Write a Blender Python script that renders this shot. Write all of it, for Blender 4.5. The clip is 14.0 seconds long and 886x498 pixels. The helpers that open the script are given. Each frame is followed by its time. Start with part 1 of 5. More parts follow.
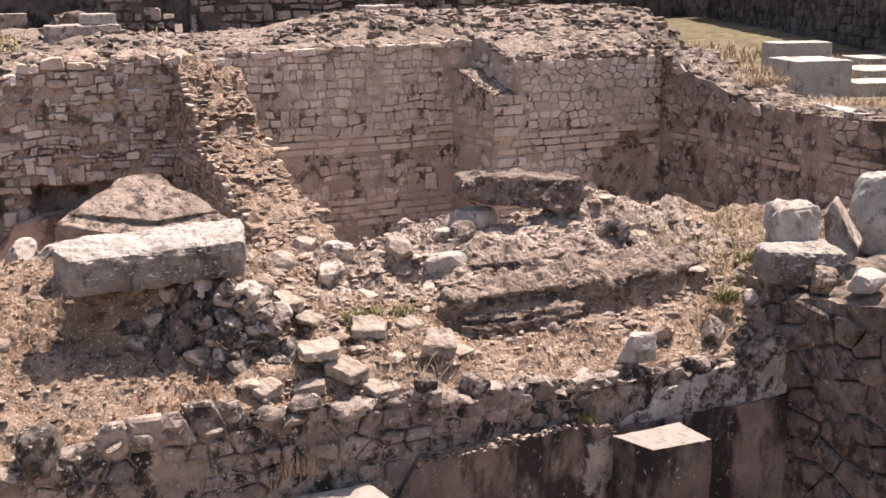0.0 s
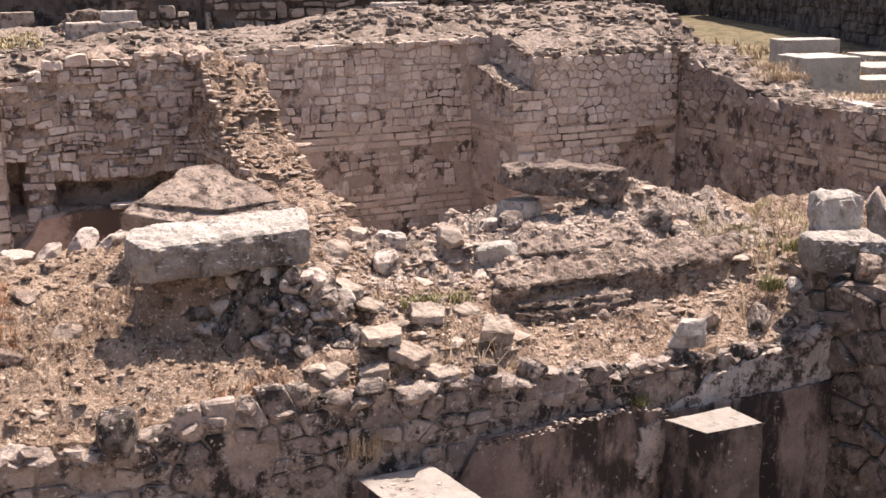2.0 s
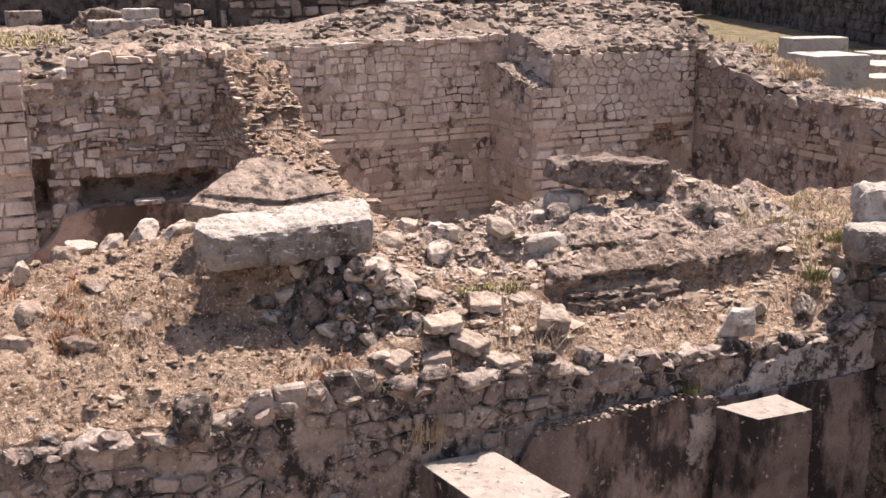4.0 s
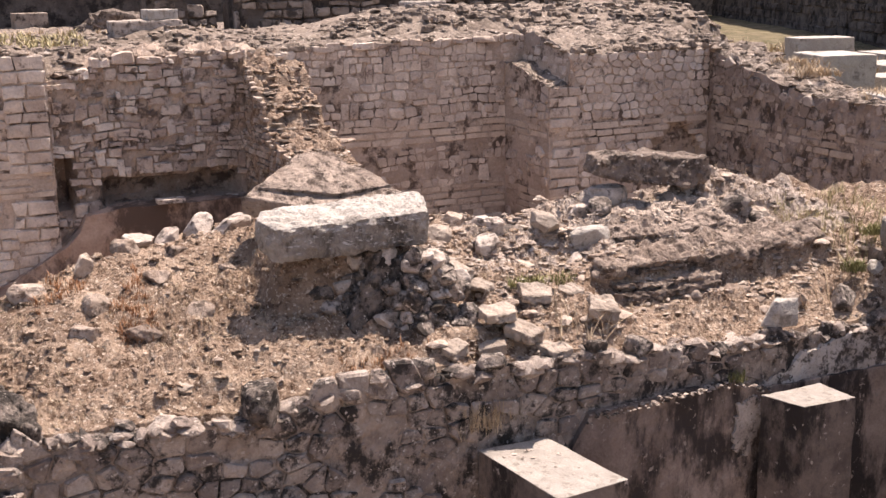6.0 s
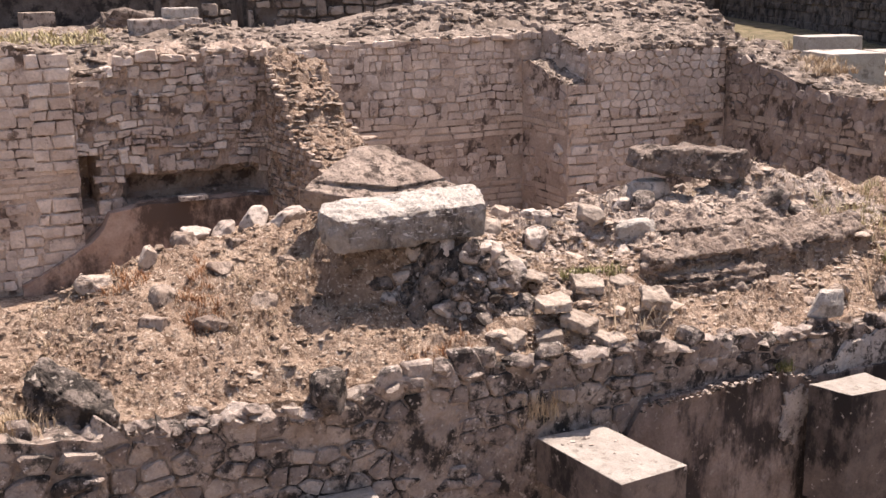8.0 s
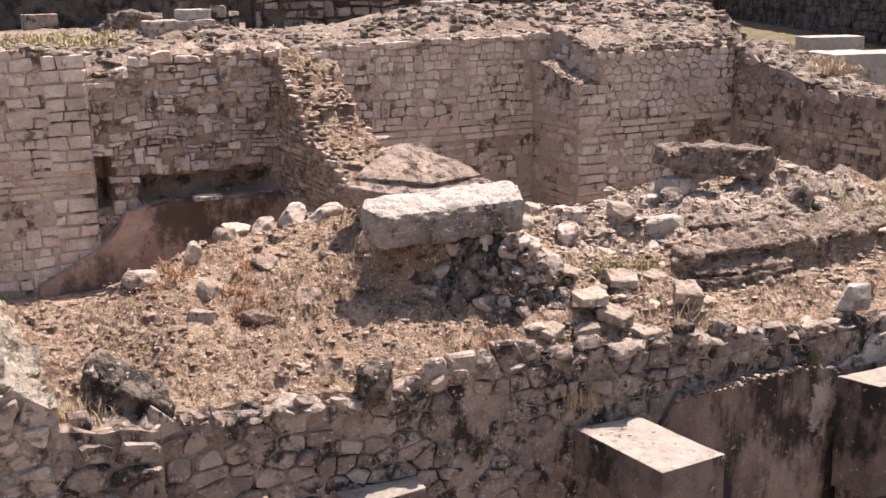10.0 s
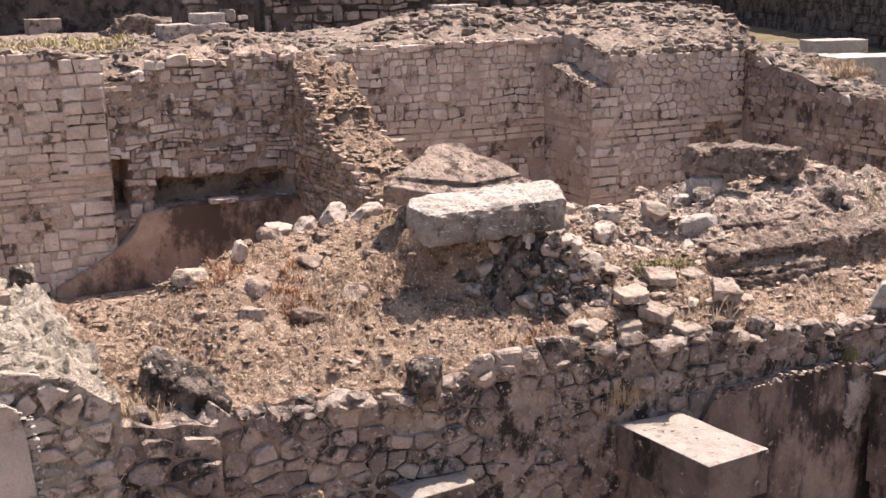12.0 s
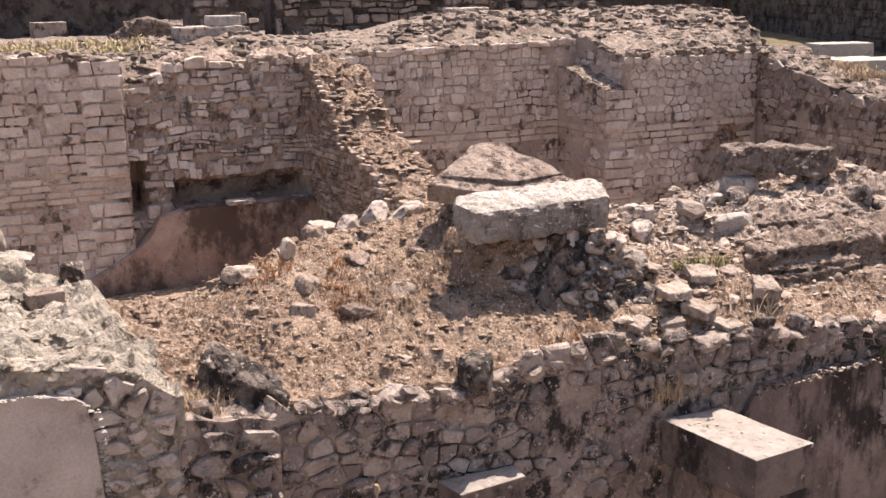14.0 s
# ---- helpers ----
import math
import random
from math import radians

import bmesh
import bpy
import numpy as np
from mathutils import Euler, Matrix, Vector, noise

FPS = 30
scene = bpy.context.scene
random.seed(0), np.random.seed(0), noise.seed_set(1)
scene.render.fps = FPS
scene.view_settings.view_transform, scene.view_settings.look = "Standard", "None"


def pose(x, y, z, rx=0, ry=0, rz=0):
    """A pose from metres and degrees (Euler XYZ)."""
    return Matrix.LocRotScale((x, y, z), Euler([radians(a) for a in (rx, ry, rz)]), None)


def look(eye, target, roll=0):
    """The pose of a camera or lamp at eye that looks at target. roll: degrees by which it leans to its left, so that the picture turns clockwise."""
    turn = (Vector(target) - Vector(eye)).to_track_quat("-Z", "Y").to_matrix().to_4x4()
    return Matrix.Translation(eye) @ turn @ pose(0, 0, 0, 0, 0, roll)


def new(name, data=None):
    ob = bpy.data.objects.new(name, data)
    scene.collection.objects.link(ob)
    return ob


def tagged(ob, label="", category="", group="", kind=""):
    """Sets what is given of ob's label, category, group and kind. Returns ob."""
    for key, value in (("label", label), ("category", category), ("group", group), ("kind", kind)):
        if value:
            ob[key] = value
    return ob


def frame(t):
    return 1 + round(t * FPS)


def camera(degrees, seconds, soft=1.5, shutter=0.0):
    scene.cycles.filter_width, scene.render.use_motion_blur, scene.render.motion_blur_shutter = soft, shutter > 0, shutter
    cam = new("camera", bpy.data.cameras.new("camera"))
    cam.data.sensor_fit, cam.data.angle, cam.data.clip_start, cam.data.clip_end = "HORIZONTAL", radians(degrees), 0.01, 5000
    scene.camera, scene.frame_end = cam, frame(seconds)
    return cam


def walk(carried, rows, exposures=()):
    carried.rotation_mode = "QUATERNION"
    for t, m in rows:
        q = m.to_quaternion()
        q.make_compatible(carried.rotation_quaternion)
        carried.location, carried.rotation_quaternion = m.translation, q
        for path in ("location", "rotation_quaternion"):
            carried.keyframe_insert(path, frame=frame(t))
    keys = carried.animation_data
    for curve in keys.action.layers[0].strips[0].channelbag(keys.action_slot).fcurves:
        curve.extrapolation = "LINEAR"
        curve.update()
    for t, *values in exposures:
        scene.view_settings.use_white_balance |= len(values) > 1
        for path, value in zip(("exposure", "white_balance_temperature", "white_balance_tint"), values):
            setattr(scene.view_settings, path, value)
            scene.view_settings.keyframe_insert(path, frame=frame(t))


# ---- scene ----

# ---------------------------------------------------------------- camera and walk
cam = camera(42.0, 14.0, soft=1.5)
# seconds, x, y, z, yaw, pitch, roll
PATH = [
    (0, -0.000, -0.000, 4.000, -24.57, -13.41, -0.71),
    (0.5, -0.111, -0.011, 3.999, -24.60, -13.40, -0.74),
    (1, -0.224, -0.008, 3.991, -24.63, -13.43, -0.76),
    (1.5, -0.336, -0.004, 3.977, -24.66, -13.44, -0.76),
    (2, -0.449, 0.004, 3.973, -24.68, -13.47, -0.80),
    (2.5, -0.565, 0.010, 3.974, -24.72, -13.51, -0.81),
    (3, -0.680, 0.018, 3.972, -24.74, -13.52, -0.80),
    (5.5, -1.217, 0.027, 3.927, -24.90, -13.43, -0.84),
    (6, -1.328, 0.026, 3.929, -24.93, -13.41, -0.91),
    (6.5, -1.436, 0.034, 3.921, -24.97, -13.40, -0.89),
    (7, -1.547, 0.055, 3.903, -24.99, -13.39, -0.92),
    (7.5, -1.662, 0.060, 3.907, -25.01, -13.42, -0.91),
    (8, -1.766, 0.062, 3.914, -25.04, -13.43, -0.94),
    (10.5, -2.201, 0.032, 3.914, -25.31, -13.30, -1.06),
    (11, -2.287, 0.042, 3.916, -25.36, -13.23, -1.11),
    (11.5, -2.375, 0.059, 3.909, -25.40, -13.19, -1.10),
    (12, -2.470, 0.080, 3.902, -25.45, -13.14, -1.08),
    (12.5, -2.560, 0.101, 3.897, -25.49, -13.08, -1.06),
    (13, -2.651, 0.120, 3.893, -25.54, -13.04, -1.03),
    (13.5, -2.739, 0.131, 3.890, -25.57, -13.01, -1.03),
    (14, -2.830, 0.137, 3.885, -25.60, -12.95, -1.05),
]
walk(cam, [(t, pose(x, y, z, 90 + p, 0, w) @ pose(0, 0, 0, 0, 0, r)) for t, x, y, z, w, p, r in PATH],
     exposures=[(0.0, 0.88, 6950, 19), (14.0, 0.88, 6950, 19)])

# ---------------------------------------------------------------- light
SUN_FROM = Vector((0.36, 0.17, 0.90)).normalized()
elev = math.asin(SUN_FROM.z)
azim = math.atan2(SUN_FROM.x, SUN_FROM.y)
world = bpy.data.worlds.new("sky")
world.use_nodes = True
scene.world = world
wn = world.node_tree.nodes
sky = wn.new("ShaderNodeTexSky")
sky.sky_type = "NISHITA"
sky.sun_disc = False
sky.sun_elevation = elev
sky.sun_rotation = azim
sky.dust_density = 2.5
world.node_tree.links.new(sky.outputs[0], wn["Background"].inputs[0])
wn["Background"].inputs[1].default_value = 0.105
sun = new("sun", bpy.data.lights.new("sun", "SUN"))
sun.data.energy = 4.9
sun.data.angle = radians(0.6)
sun.data.color = (1.0, 0.93, 0.84)
sun.matrix_world = look(SUN_FROM * 60, (0, 0, 0))


# ---------------------------------------------------------------- materials
def surface(name, c1, c2, stain=None, stain_amount=0.0, stain_scale=3.0, scale=7.0, vary=0.5, bump=0.5, grain=60.0,
            rough=0.92, fleck=None, fleck_amount=0.0, fleck_scale=40.0, wash=None, wash_amount=0.0, bump_dist=0.02, streak=1.0):
    """Weathered mineral surface: two base tones by noise and by piece, dark stains, small flecks, grain relief."""
    m = bpy.data.materials.new(name)
    m.use_nodes = True
    nt = m.node_tree
    n, l = nt.nodes, nt.links
    bsdf = n["Principled BSDF"]
    bsdf.inputs["Roughness"].default_value = rough
    bsdf.inputs["Specular IOR Level"].default_value = 0.25
    geo = n.new("ShaderNodeNewGeometry")
    info = n.new("ShaderNodeObjectInfo")

    def math_node(op, a, b=0.0, clamp=False):
        q = n.new("ShaderNodeMath")
        q.operation, q.use_clamp = op, clamp
        for i, v in enumerate((a, b)):
            if isinstance(v, (int, float)):
                q.inputs[i].default_value = v
            else:
                l.new(v, q.inputs[i])
        return q.outputs[0]

    def noise_node(sc, detail=4.0, roughness=0.6, w=0.0, tall=1.0):
        q = n.new("ShaderNodeTexNoise")
        q.noise_dimensions = "4D"
        q.inputs["Scale"].default_value = sc
        q.inputs["Detail"].default_value = detail
        q.inputs["Roughness"].default_value = roughness
        q.inputs["W"].default_value = w
        if tall == 1.0:
            l.new(geo.outputs["Position"], q.inputs["Vector"])
        else:
            v = n.new("ShaderNodeVectorMath")
            v.operation = "MULTIPLY"
            l.new(geo.outputs["Position"], v.inputs[0])
            v.inputs[1].default_value = (1.0, 1.0, 1.0 / tall)
            l.new(v.outputs[0], q.inputs["Vector"])
        return q.outputs["Fac"]

    def mix(fac, a, b):
        q = n.new("ShaderNodeMix")
        q.data_type = "RGBA"
        for sock, v in ((q.inputs["Factor"], fac), (q.inputs["A"], a), (q.inputs["B"], b)):
            if isinstance(v, tuple):
                sock.default_value = (*v, 1.0)
            elif isinstance(v, (int, float)):
                sock.default_value = v
            else:
                l.new(v, sock)
        return q.outputs["Result"]

    def band(v, lo, hi):
        q = n.new("ShaderNodeMapRange")
        q.interpolation_type = "SMOOTHSTEP"
        l.new(v, q.inputs["Value"])
        q.inputs["From Min"].default_value, q.inputs["From Max"].default_value = lo, hi
        return q.outputs["Result"]

    piece = math_node("FRACT", math_node("ADD", info.outputs["Random"], geo.outputs["Random Per Island"]))
    big = noise_node(scale, 5.0, 0.62)
    fine = noise_node(grain, 6.0, 0.7, 3.0)
    tone = math_node("ADD", math_node("MULTIPLY", math_node("SUBTRACT", piece, 0.5), vary),
                     band(big, 0.3, 0.7))
    col = mix(math_node("MULTIPLY", tone, 1.0, True), c1, c2)
    if wash is not None:
        col = mix(math_node("MULTIPLY", band(noise_node(scale * 0.35, 3.0, 0.5, 9.0), 0.42, 0.62), wash_amount), col, wash)
    light = math_node("ADD", math_node("MULTIPLY", fine, 0.9), 0.55)
    q = n.new("ShaderNodeVectorMath")
    q.operation = "SCALE"
    l.new(col, q.inputs[0])
    l.new(light, q.inputs["Scale"])
    col = q.outputs[0]
    if stain is not None:
        s1 = noise_node(stain_scale, 6.0, 0.72, 5.0, streak)
        col = mix(band(s1, 0.62 - 0.3 * stain_amount, 0.70 - 0.22 * stain_amount), col, stain)
    if fleck is not None:
        f1 = noise_node(fleck_scale, 3.0, 0.6, 7.0)
        col = mix(band(f1, 0.70 - 0.3 * fleck_amount, 0.76 - 0.3 * fleck_amount), col, fleck)
    l.new(col, bsdf.inputs["Base Color"])
    b = n.new("ShaderNodeBump")
    b.inputs["Strength"].default_value = bump
    b.inputs["Distance"].default_value = bump_dist
    l.new(math_node("ADD", math_node("MULTIPLY", fine, 0.6), math_node("MULTIPLY", noise_node(grain * 0.3, 4.0, 0.6, 1.0), 1.0)),
          b.inputs["Height"])
    l.new(b.outputs[0], bsdf.inputs["Normal"])
    return m


LICHEN = (0.045, 0.038, 0.034)
M_EARTH = surface("dry_earth", (0.225, 0.15, 0.104), (0.44, 0.328, 0.246), scale=3.0, grain=52, bump=1.0, bump_dist=0.06,
                  fleck=(0.58, 0.48, 0.385), fleck_amount=0.43, fleck_scale=38, stain=(0.13, 0.08, 0.053), stain_amount=0.42, stain_scale=11)
M_PALE_STONE = surface("pale_rubble", (0.33, 0.272, 0.232), (0.51, 0.44, 0.385), stain=(0.13, 0.105, 0.09), stain_amount=0.42, scale=6,
                       vary=0.8, stain_scale=9)
M_BACK_STONE = surface("back_wall_stone", (0.46, 0.375, 0.318), (0.70, 0.60, 0.515), stain=(0.20, 0.152, 0.125), stain_amount=0.22,
                       vary=1.0, scale=3.0, grain=22, stain_scale=3.2, bump=0.8, bump_dist=0.05, wash=(0.45, 0.345, 0.275), wash_amount=0.55)
M_BACK_MORTAR = surface("back_wall_mortar", (0.36, 0.275, 0.22), (0.56, 0.452, 0.372), stain=(0.13, 0.096, 0.078), stain_amount=0.42,
                        scale=1.3, grain=20, stain_scale=2.2, bump=1.0, bump_dist=0.07, fleck=(0.62, 0.53, 0.455), fleck_amount=0.28, fleck_scale=7)
M_BRICK = surface("brick_band", (0.44, 0.345, 0.277), (0.60, 0.495, 0.408), stain=(0.22, 0.165, 0.13), stain_amount=0.28, vary=0.7,
                  scale=2.5, grain=24, stain_scale=2.5)
M_RUBBLE_CORE = surface("rubble_core", (0.175, 0.135, 0.108), (0.335, 0.272, 0.224), stain=(0.085, 0.065, 0.052), stain_amount=0.44,
                        scale=2.6, grain=16, stain_scale=3.2, bump=1.0, bump_dist=0.08, fleck=(0.50, 0.43, 0.37), fleck_amount=0.32,
                        fleck_scale=9)
M_FRONT_STONE = surface("front_wall_stone", (0.23, 0.182, 0.156), (0.455, 0.378, 0.323), stain=LICHEN, stain_amount=0.46, vary=1.1,
                        scale=6, grain=55, stain_scale=5, fleck=(0.52, 0.455, 0.40), fleck_amount=0.35, fleck_scale=24, bump=1.0, bump_dist=0.035)
M_FRONT_MORTAR = surface("front_wall_mortar", (0.20, 0.155, 0.13), (0.42, 0.342, 0.288), stain=LICHEN, stain_amount=0.47,
                         scale=5, grain=40, stain_scale=5, bump=1.0, bump_dist=0.05, fleck=(0.50, 0.435, 0.38), fleck_amount=0.37, fleck_scale=24, streak=1.4)
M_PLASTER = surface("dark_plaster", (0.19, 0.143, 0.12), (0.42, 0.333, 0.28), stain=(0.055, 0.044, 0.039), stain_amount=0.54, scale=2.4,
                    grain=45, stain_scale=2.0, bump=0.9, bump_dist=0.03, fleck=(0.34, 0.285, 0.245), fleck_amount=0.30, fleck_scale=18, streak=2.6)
M_SMOOTH_PLASTER = surface("grey_plaster", (0.38, 0.33, 0.29), (0.50, 0.44, 0.39), scale=2.5, grain=70, bump=0.25,
                           stain=(0.22, 0.18, 0.15), stain_amount=0.2, stain_scale=4)
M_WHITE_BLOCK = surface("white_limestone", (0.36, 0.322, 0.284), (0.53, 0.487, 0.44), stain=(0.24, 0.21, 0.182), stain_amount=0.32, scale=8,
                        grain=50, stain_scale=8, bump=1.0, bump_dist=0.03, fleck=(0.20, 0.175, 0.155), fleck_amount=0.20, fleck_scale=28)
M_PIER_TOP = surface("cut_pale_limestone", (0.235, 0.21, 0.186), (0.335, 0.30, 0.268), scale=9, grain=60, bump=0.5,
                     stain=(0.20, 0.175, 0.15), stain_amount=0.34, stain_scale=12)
# Pier sides: black weathering plus the shade of sun-averted faces, as colour.
M_PIER_SIDE = surface("weathered_shaded_side", (0.085, 0.067, 0.058), (0.20, 0.158, 0.133), stain=(0.035, 0.029, 0.026), stain_amount=0.45, scale=5,
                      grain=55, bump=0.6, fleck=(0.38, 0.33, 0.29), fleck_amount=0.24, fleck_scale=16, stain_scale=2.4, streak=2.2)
M_BROWN_SLAB = surface("brown_sandstone", (0.20, 0.15, 0.12), (0.37, 0.295, 0.24), scale=6, grain=55, bump=0.9, bump_dist=0.03,
                       stain=(0.09, 0.066, 0.052), stain_amount=0.40, stain_scale=9, fleck=(0.44, 0.37, 0.31), fleck_amount=0.28, fleck_scale=26)
M_TAN_SLAB = surface("tan_stone_slab", (0.25, 0.203, 0.166), (0.39, 0.325, 0.27), scale=7, grain=55, vary=0.5, bump=0.6,
                     stain=(0.19, 0.145, 0.11), stain_amount=0.3, stain_scale=9)
M_DARK_ROCK = surface("lichen_black_rock", (0.17, 0.136, 0.115), (0.38, 0.32, 0.275), stain=(0.052, 0.043, 0.037), stain_amount=0.58, scale=7, grain=50, vary=0.8,
                      stain_scale=9, bump=1.0, bump_dist=0.03, fleck=(0.50, 0.44, 0.385), fleck_amount=0.33, fleck_scale=24)
M_BLACK_ROCK = surface("blackened_rock", (0.10, 0.08, 0.068), (0.25, 0.206, 0.176), stain=(0.035, 0.029, 0.025), stain_amount=0.55, scale=7, grain=45,
                       stain_scale=7, bump=1.0, bump_dist=0.04, fleck=(0.46, 0.40, 0.345), fleck_amount=0.32, fleck_scale=22)
M_STUB = surface("grey_weathered_crown", (0.28, 0.243, 0.197), (0.54, 0.475, 0.395), stain=(0.13, 0.11, 0.085), stain_amount=0.38, scale=5,
                 grain=36, stain_scale=9, bump=1.0, bump_dist=0.07, fleck=(0.62, 0.55, 0.475), fleck_amount=0.38, fleck_scale=20)
M_RUBBLE = surface("terrace_rubble", (0.24, 0.18, 0.142), (0.47, 0.385, 0.318), stain=(0.14, 0.10, 0.077), stain_amount=0.36, scale=6, vary=1.2,
                   grain=50, stain_scale=9, bump=0.9, bump_dist=0.02)
M_LICHEN_BLOCK = surface("lichen_brown_block", (0.15, 0.115, 0.095), (0.31, 0.248, 0.205), stain=(0.07, 0.054, 0.044), stain_amount=0.46, scale=6, grain=45,
                         stain_scale=8, bump=1.0, bump_dist=0.03, fleck=(0.42, 0.36, 0.31), fleck_amount=0.30, fleck_scale=26)
M_WEDGE = surface("brown_grey_sandstone", (0.20, 0.153, 0.124), (0.40, 0.318, 0.262), scale=4, grain=45, bump=1.0, bump_dist=0.04,
                  stain=(0.085, 0.063, 0.051), stain_amount=0.44, stain_scale=8, fleck=(0.44, 0.365, 0.305), fleck_amount=0.30, fleck_scale=26)
M_ROUGH_STONE = surface("robbed_wall_stone", (0.40, 0.318, 0.268), (0.70, 0.60, 0.515), stain=(0.16, 0.12, 0.10), stain_amount=0.34, vary=1.3, scale=3.0,
                        grain=22, stain_scale=4.5, bump=1.0, bump_dist=0.06, wash=(0.42, 0.315, 0.26), wash_amount=0.6)
M_MOUND = surface("grey_bedded_rock", (0.29, 0.222, 0.18), (0.53, 0.437, 0.367), stain=(0.14, 0.105, 0.085), stain_amount=0.36, scale=4, grain=48, stain_scale=8,
                  bump=1.0, bump_dist=0.05, fleck=(0.60, 0.52, 0.45), fleck_amount=0.38, fleck_scale=26)
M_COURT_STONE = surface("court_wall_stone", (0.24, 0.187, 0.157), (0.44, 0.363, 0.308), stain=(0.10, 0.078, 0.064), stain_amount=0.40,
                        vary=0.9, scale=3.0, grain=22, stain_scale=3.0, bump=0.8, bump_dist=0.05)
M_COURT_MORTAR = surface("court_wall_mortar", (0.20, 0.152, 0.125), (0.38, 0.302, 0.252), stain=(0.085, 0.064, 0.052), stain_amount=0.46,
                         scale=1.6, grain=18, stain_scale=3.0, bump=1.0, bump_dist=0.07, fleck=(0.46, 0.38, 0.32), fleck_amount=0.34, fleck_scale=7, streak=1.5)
M_MID_STONE = surface("mid_wall_stone", (0.18, 0.14, 0.115), (0.36, 0.295, 0.245), stain=(0.07, 0.055, 0.045), stain_amount=0.4, vary=1.0, scale=2.0, grain=14,
                      stain_scale=2.0, bump=0.8, bump_dist=0.06)
M_FIELD = surface("dry_field", (0.10, 0.083, 0.048), (0.20, 0.16, 0.098), stain=(0.085, 0.075, 0.035), stain_amount=0.45, scale=0.8, grain=10, stain_scale=0.9,
                  bump=1.0, bump_dist=0.1, fleck=(0.29, 0.235, 0.155), fleck_amount=0.36, fleck_scale=6)
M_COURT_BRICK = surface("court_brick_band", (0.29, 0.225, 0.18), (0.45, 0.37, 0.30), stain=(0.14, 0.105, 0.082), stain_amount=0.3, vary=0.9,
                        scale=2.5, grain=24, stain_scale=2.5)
# Limestone's side faces: lichen grey, darkened further to carry their shade.
M_BLOCK_SHADE_SIDE = surface("lichen_shaded_limestone", (0.20, 0.175, 0.153), (0.39, 0.35, 0.312), stain=(0.12, 0.104, 0.09), stain_amount=0.45, scale=7,
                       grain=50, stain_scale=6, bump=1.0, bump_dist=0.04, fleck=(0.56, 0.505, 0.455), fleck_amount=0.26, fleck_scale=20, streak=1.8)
M_PALE_PLASTER = surface("pale_stained_plaster", (0.30, 0.256, 0.225), (0.54, 0.477, 0.427), stain=(0.075, 0.062, 0.055), stain_amount=0.42, scale=4,
                         grain=45, stain_scale=8, bump=0.8, fleck=(0.11, 0.092, 0.08), fleck_amount=0.36, fleck_scale=22)
M_CONCRETE = surface("grey_concrete", (0.36, 0.32, 0.285), (0.48, 0.435, 0.39), scale=1.5, grain=20, bump=0.3,
                     stain=(0.22, 0.19, 0.165), stain_amount=0.3, stain_scale=1.5)
# Distant walls lie in shade; that shade is put into these dark tones.
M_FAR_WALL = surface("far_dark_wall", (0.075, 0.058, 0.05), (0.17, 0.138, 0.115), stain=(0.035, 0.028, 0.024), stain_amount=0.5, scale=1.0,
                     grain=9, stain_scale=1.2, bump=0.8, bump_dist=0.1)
M_GRASS = surface("dry_grass", (0.34, 0.25, 0.165), (0.54, 0.43, 0.305), scale=3, grain=30, vary=1.0, bump=0.0)
M_STRAW = surface("yellow_green_straw", (0.30, 0.25, 0.13), (0.50, 0.43, 0.26), scale=3, grain=30, vary=1.0, bump=0.0)
M_GREEN = surface("green_weed", (0.13, 0.125, 0.05), (0.28, 0.26, 0.12), scale=3, grain=30, vary=1.0, bump=0.0)
M_RUST_WEED = surface("rust_weed", (0.26, 0.13, 0.07), (0.40, 0.22, 0.12), scale=3, grain=30, vary=1.0, bump=0.0)
M_RED_EARTH = surface("red_stained_plaster", (0.26, 0.165, 0.125), (0.46, 0.345, 0.275), scale=1.4, grain=25, bump=0.4,
                      stain=(0.105, 0.072, 0.056), stain_amount=0.5, stain_scale=1.0, streak=1.5)

# ---------------------------------------------------------------- builders
rng = random.Random(7)
nprs = np.random.RandomState(11)


def mesh_of(name, verts, faces, material):
    me = bpy.data.meshes.new(name)
    me.from_pydata([tuple(v) for v in verts], [], [tuple(f) for f in faces])
    me.materials.append(material)
    me.update()
    return me


def finish(me, smooth=False):
    bm = bmesh.new()
    bm.from_mesh(me)
    bmesh.ops.recalc_face_normals(bm, faces=bm.faces)
    bm.to_mesh(me)
    bm.free()
    if smooth:
        me.shade_smooth()
    return me


def part(name, bm, material, parent, label=""):
    me = bpy.data.meshes.new(name)
    bm.to_mesh(me)
    bm.free()
    me.materials.append(material)
    ob = new(name, me)
    ob.parent = parent
    if label:
        tagged(ob, label)
    return ob


def thing(name, label, category, x=0, y=0, z=0, group="", kind=""):
    ob = new(name)
    ob.matrix_world = pose(x, y, z)
    return tagged(ob, label, category, group, kind)


def fbm(x, y, z=0.0, octaves=4):
    return noise.fractal(Vector((x, y, z)), 0.9, 2.1, octaves)


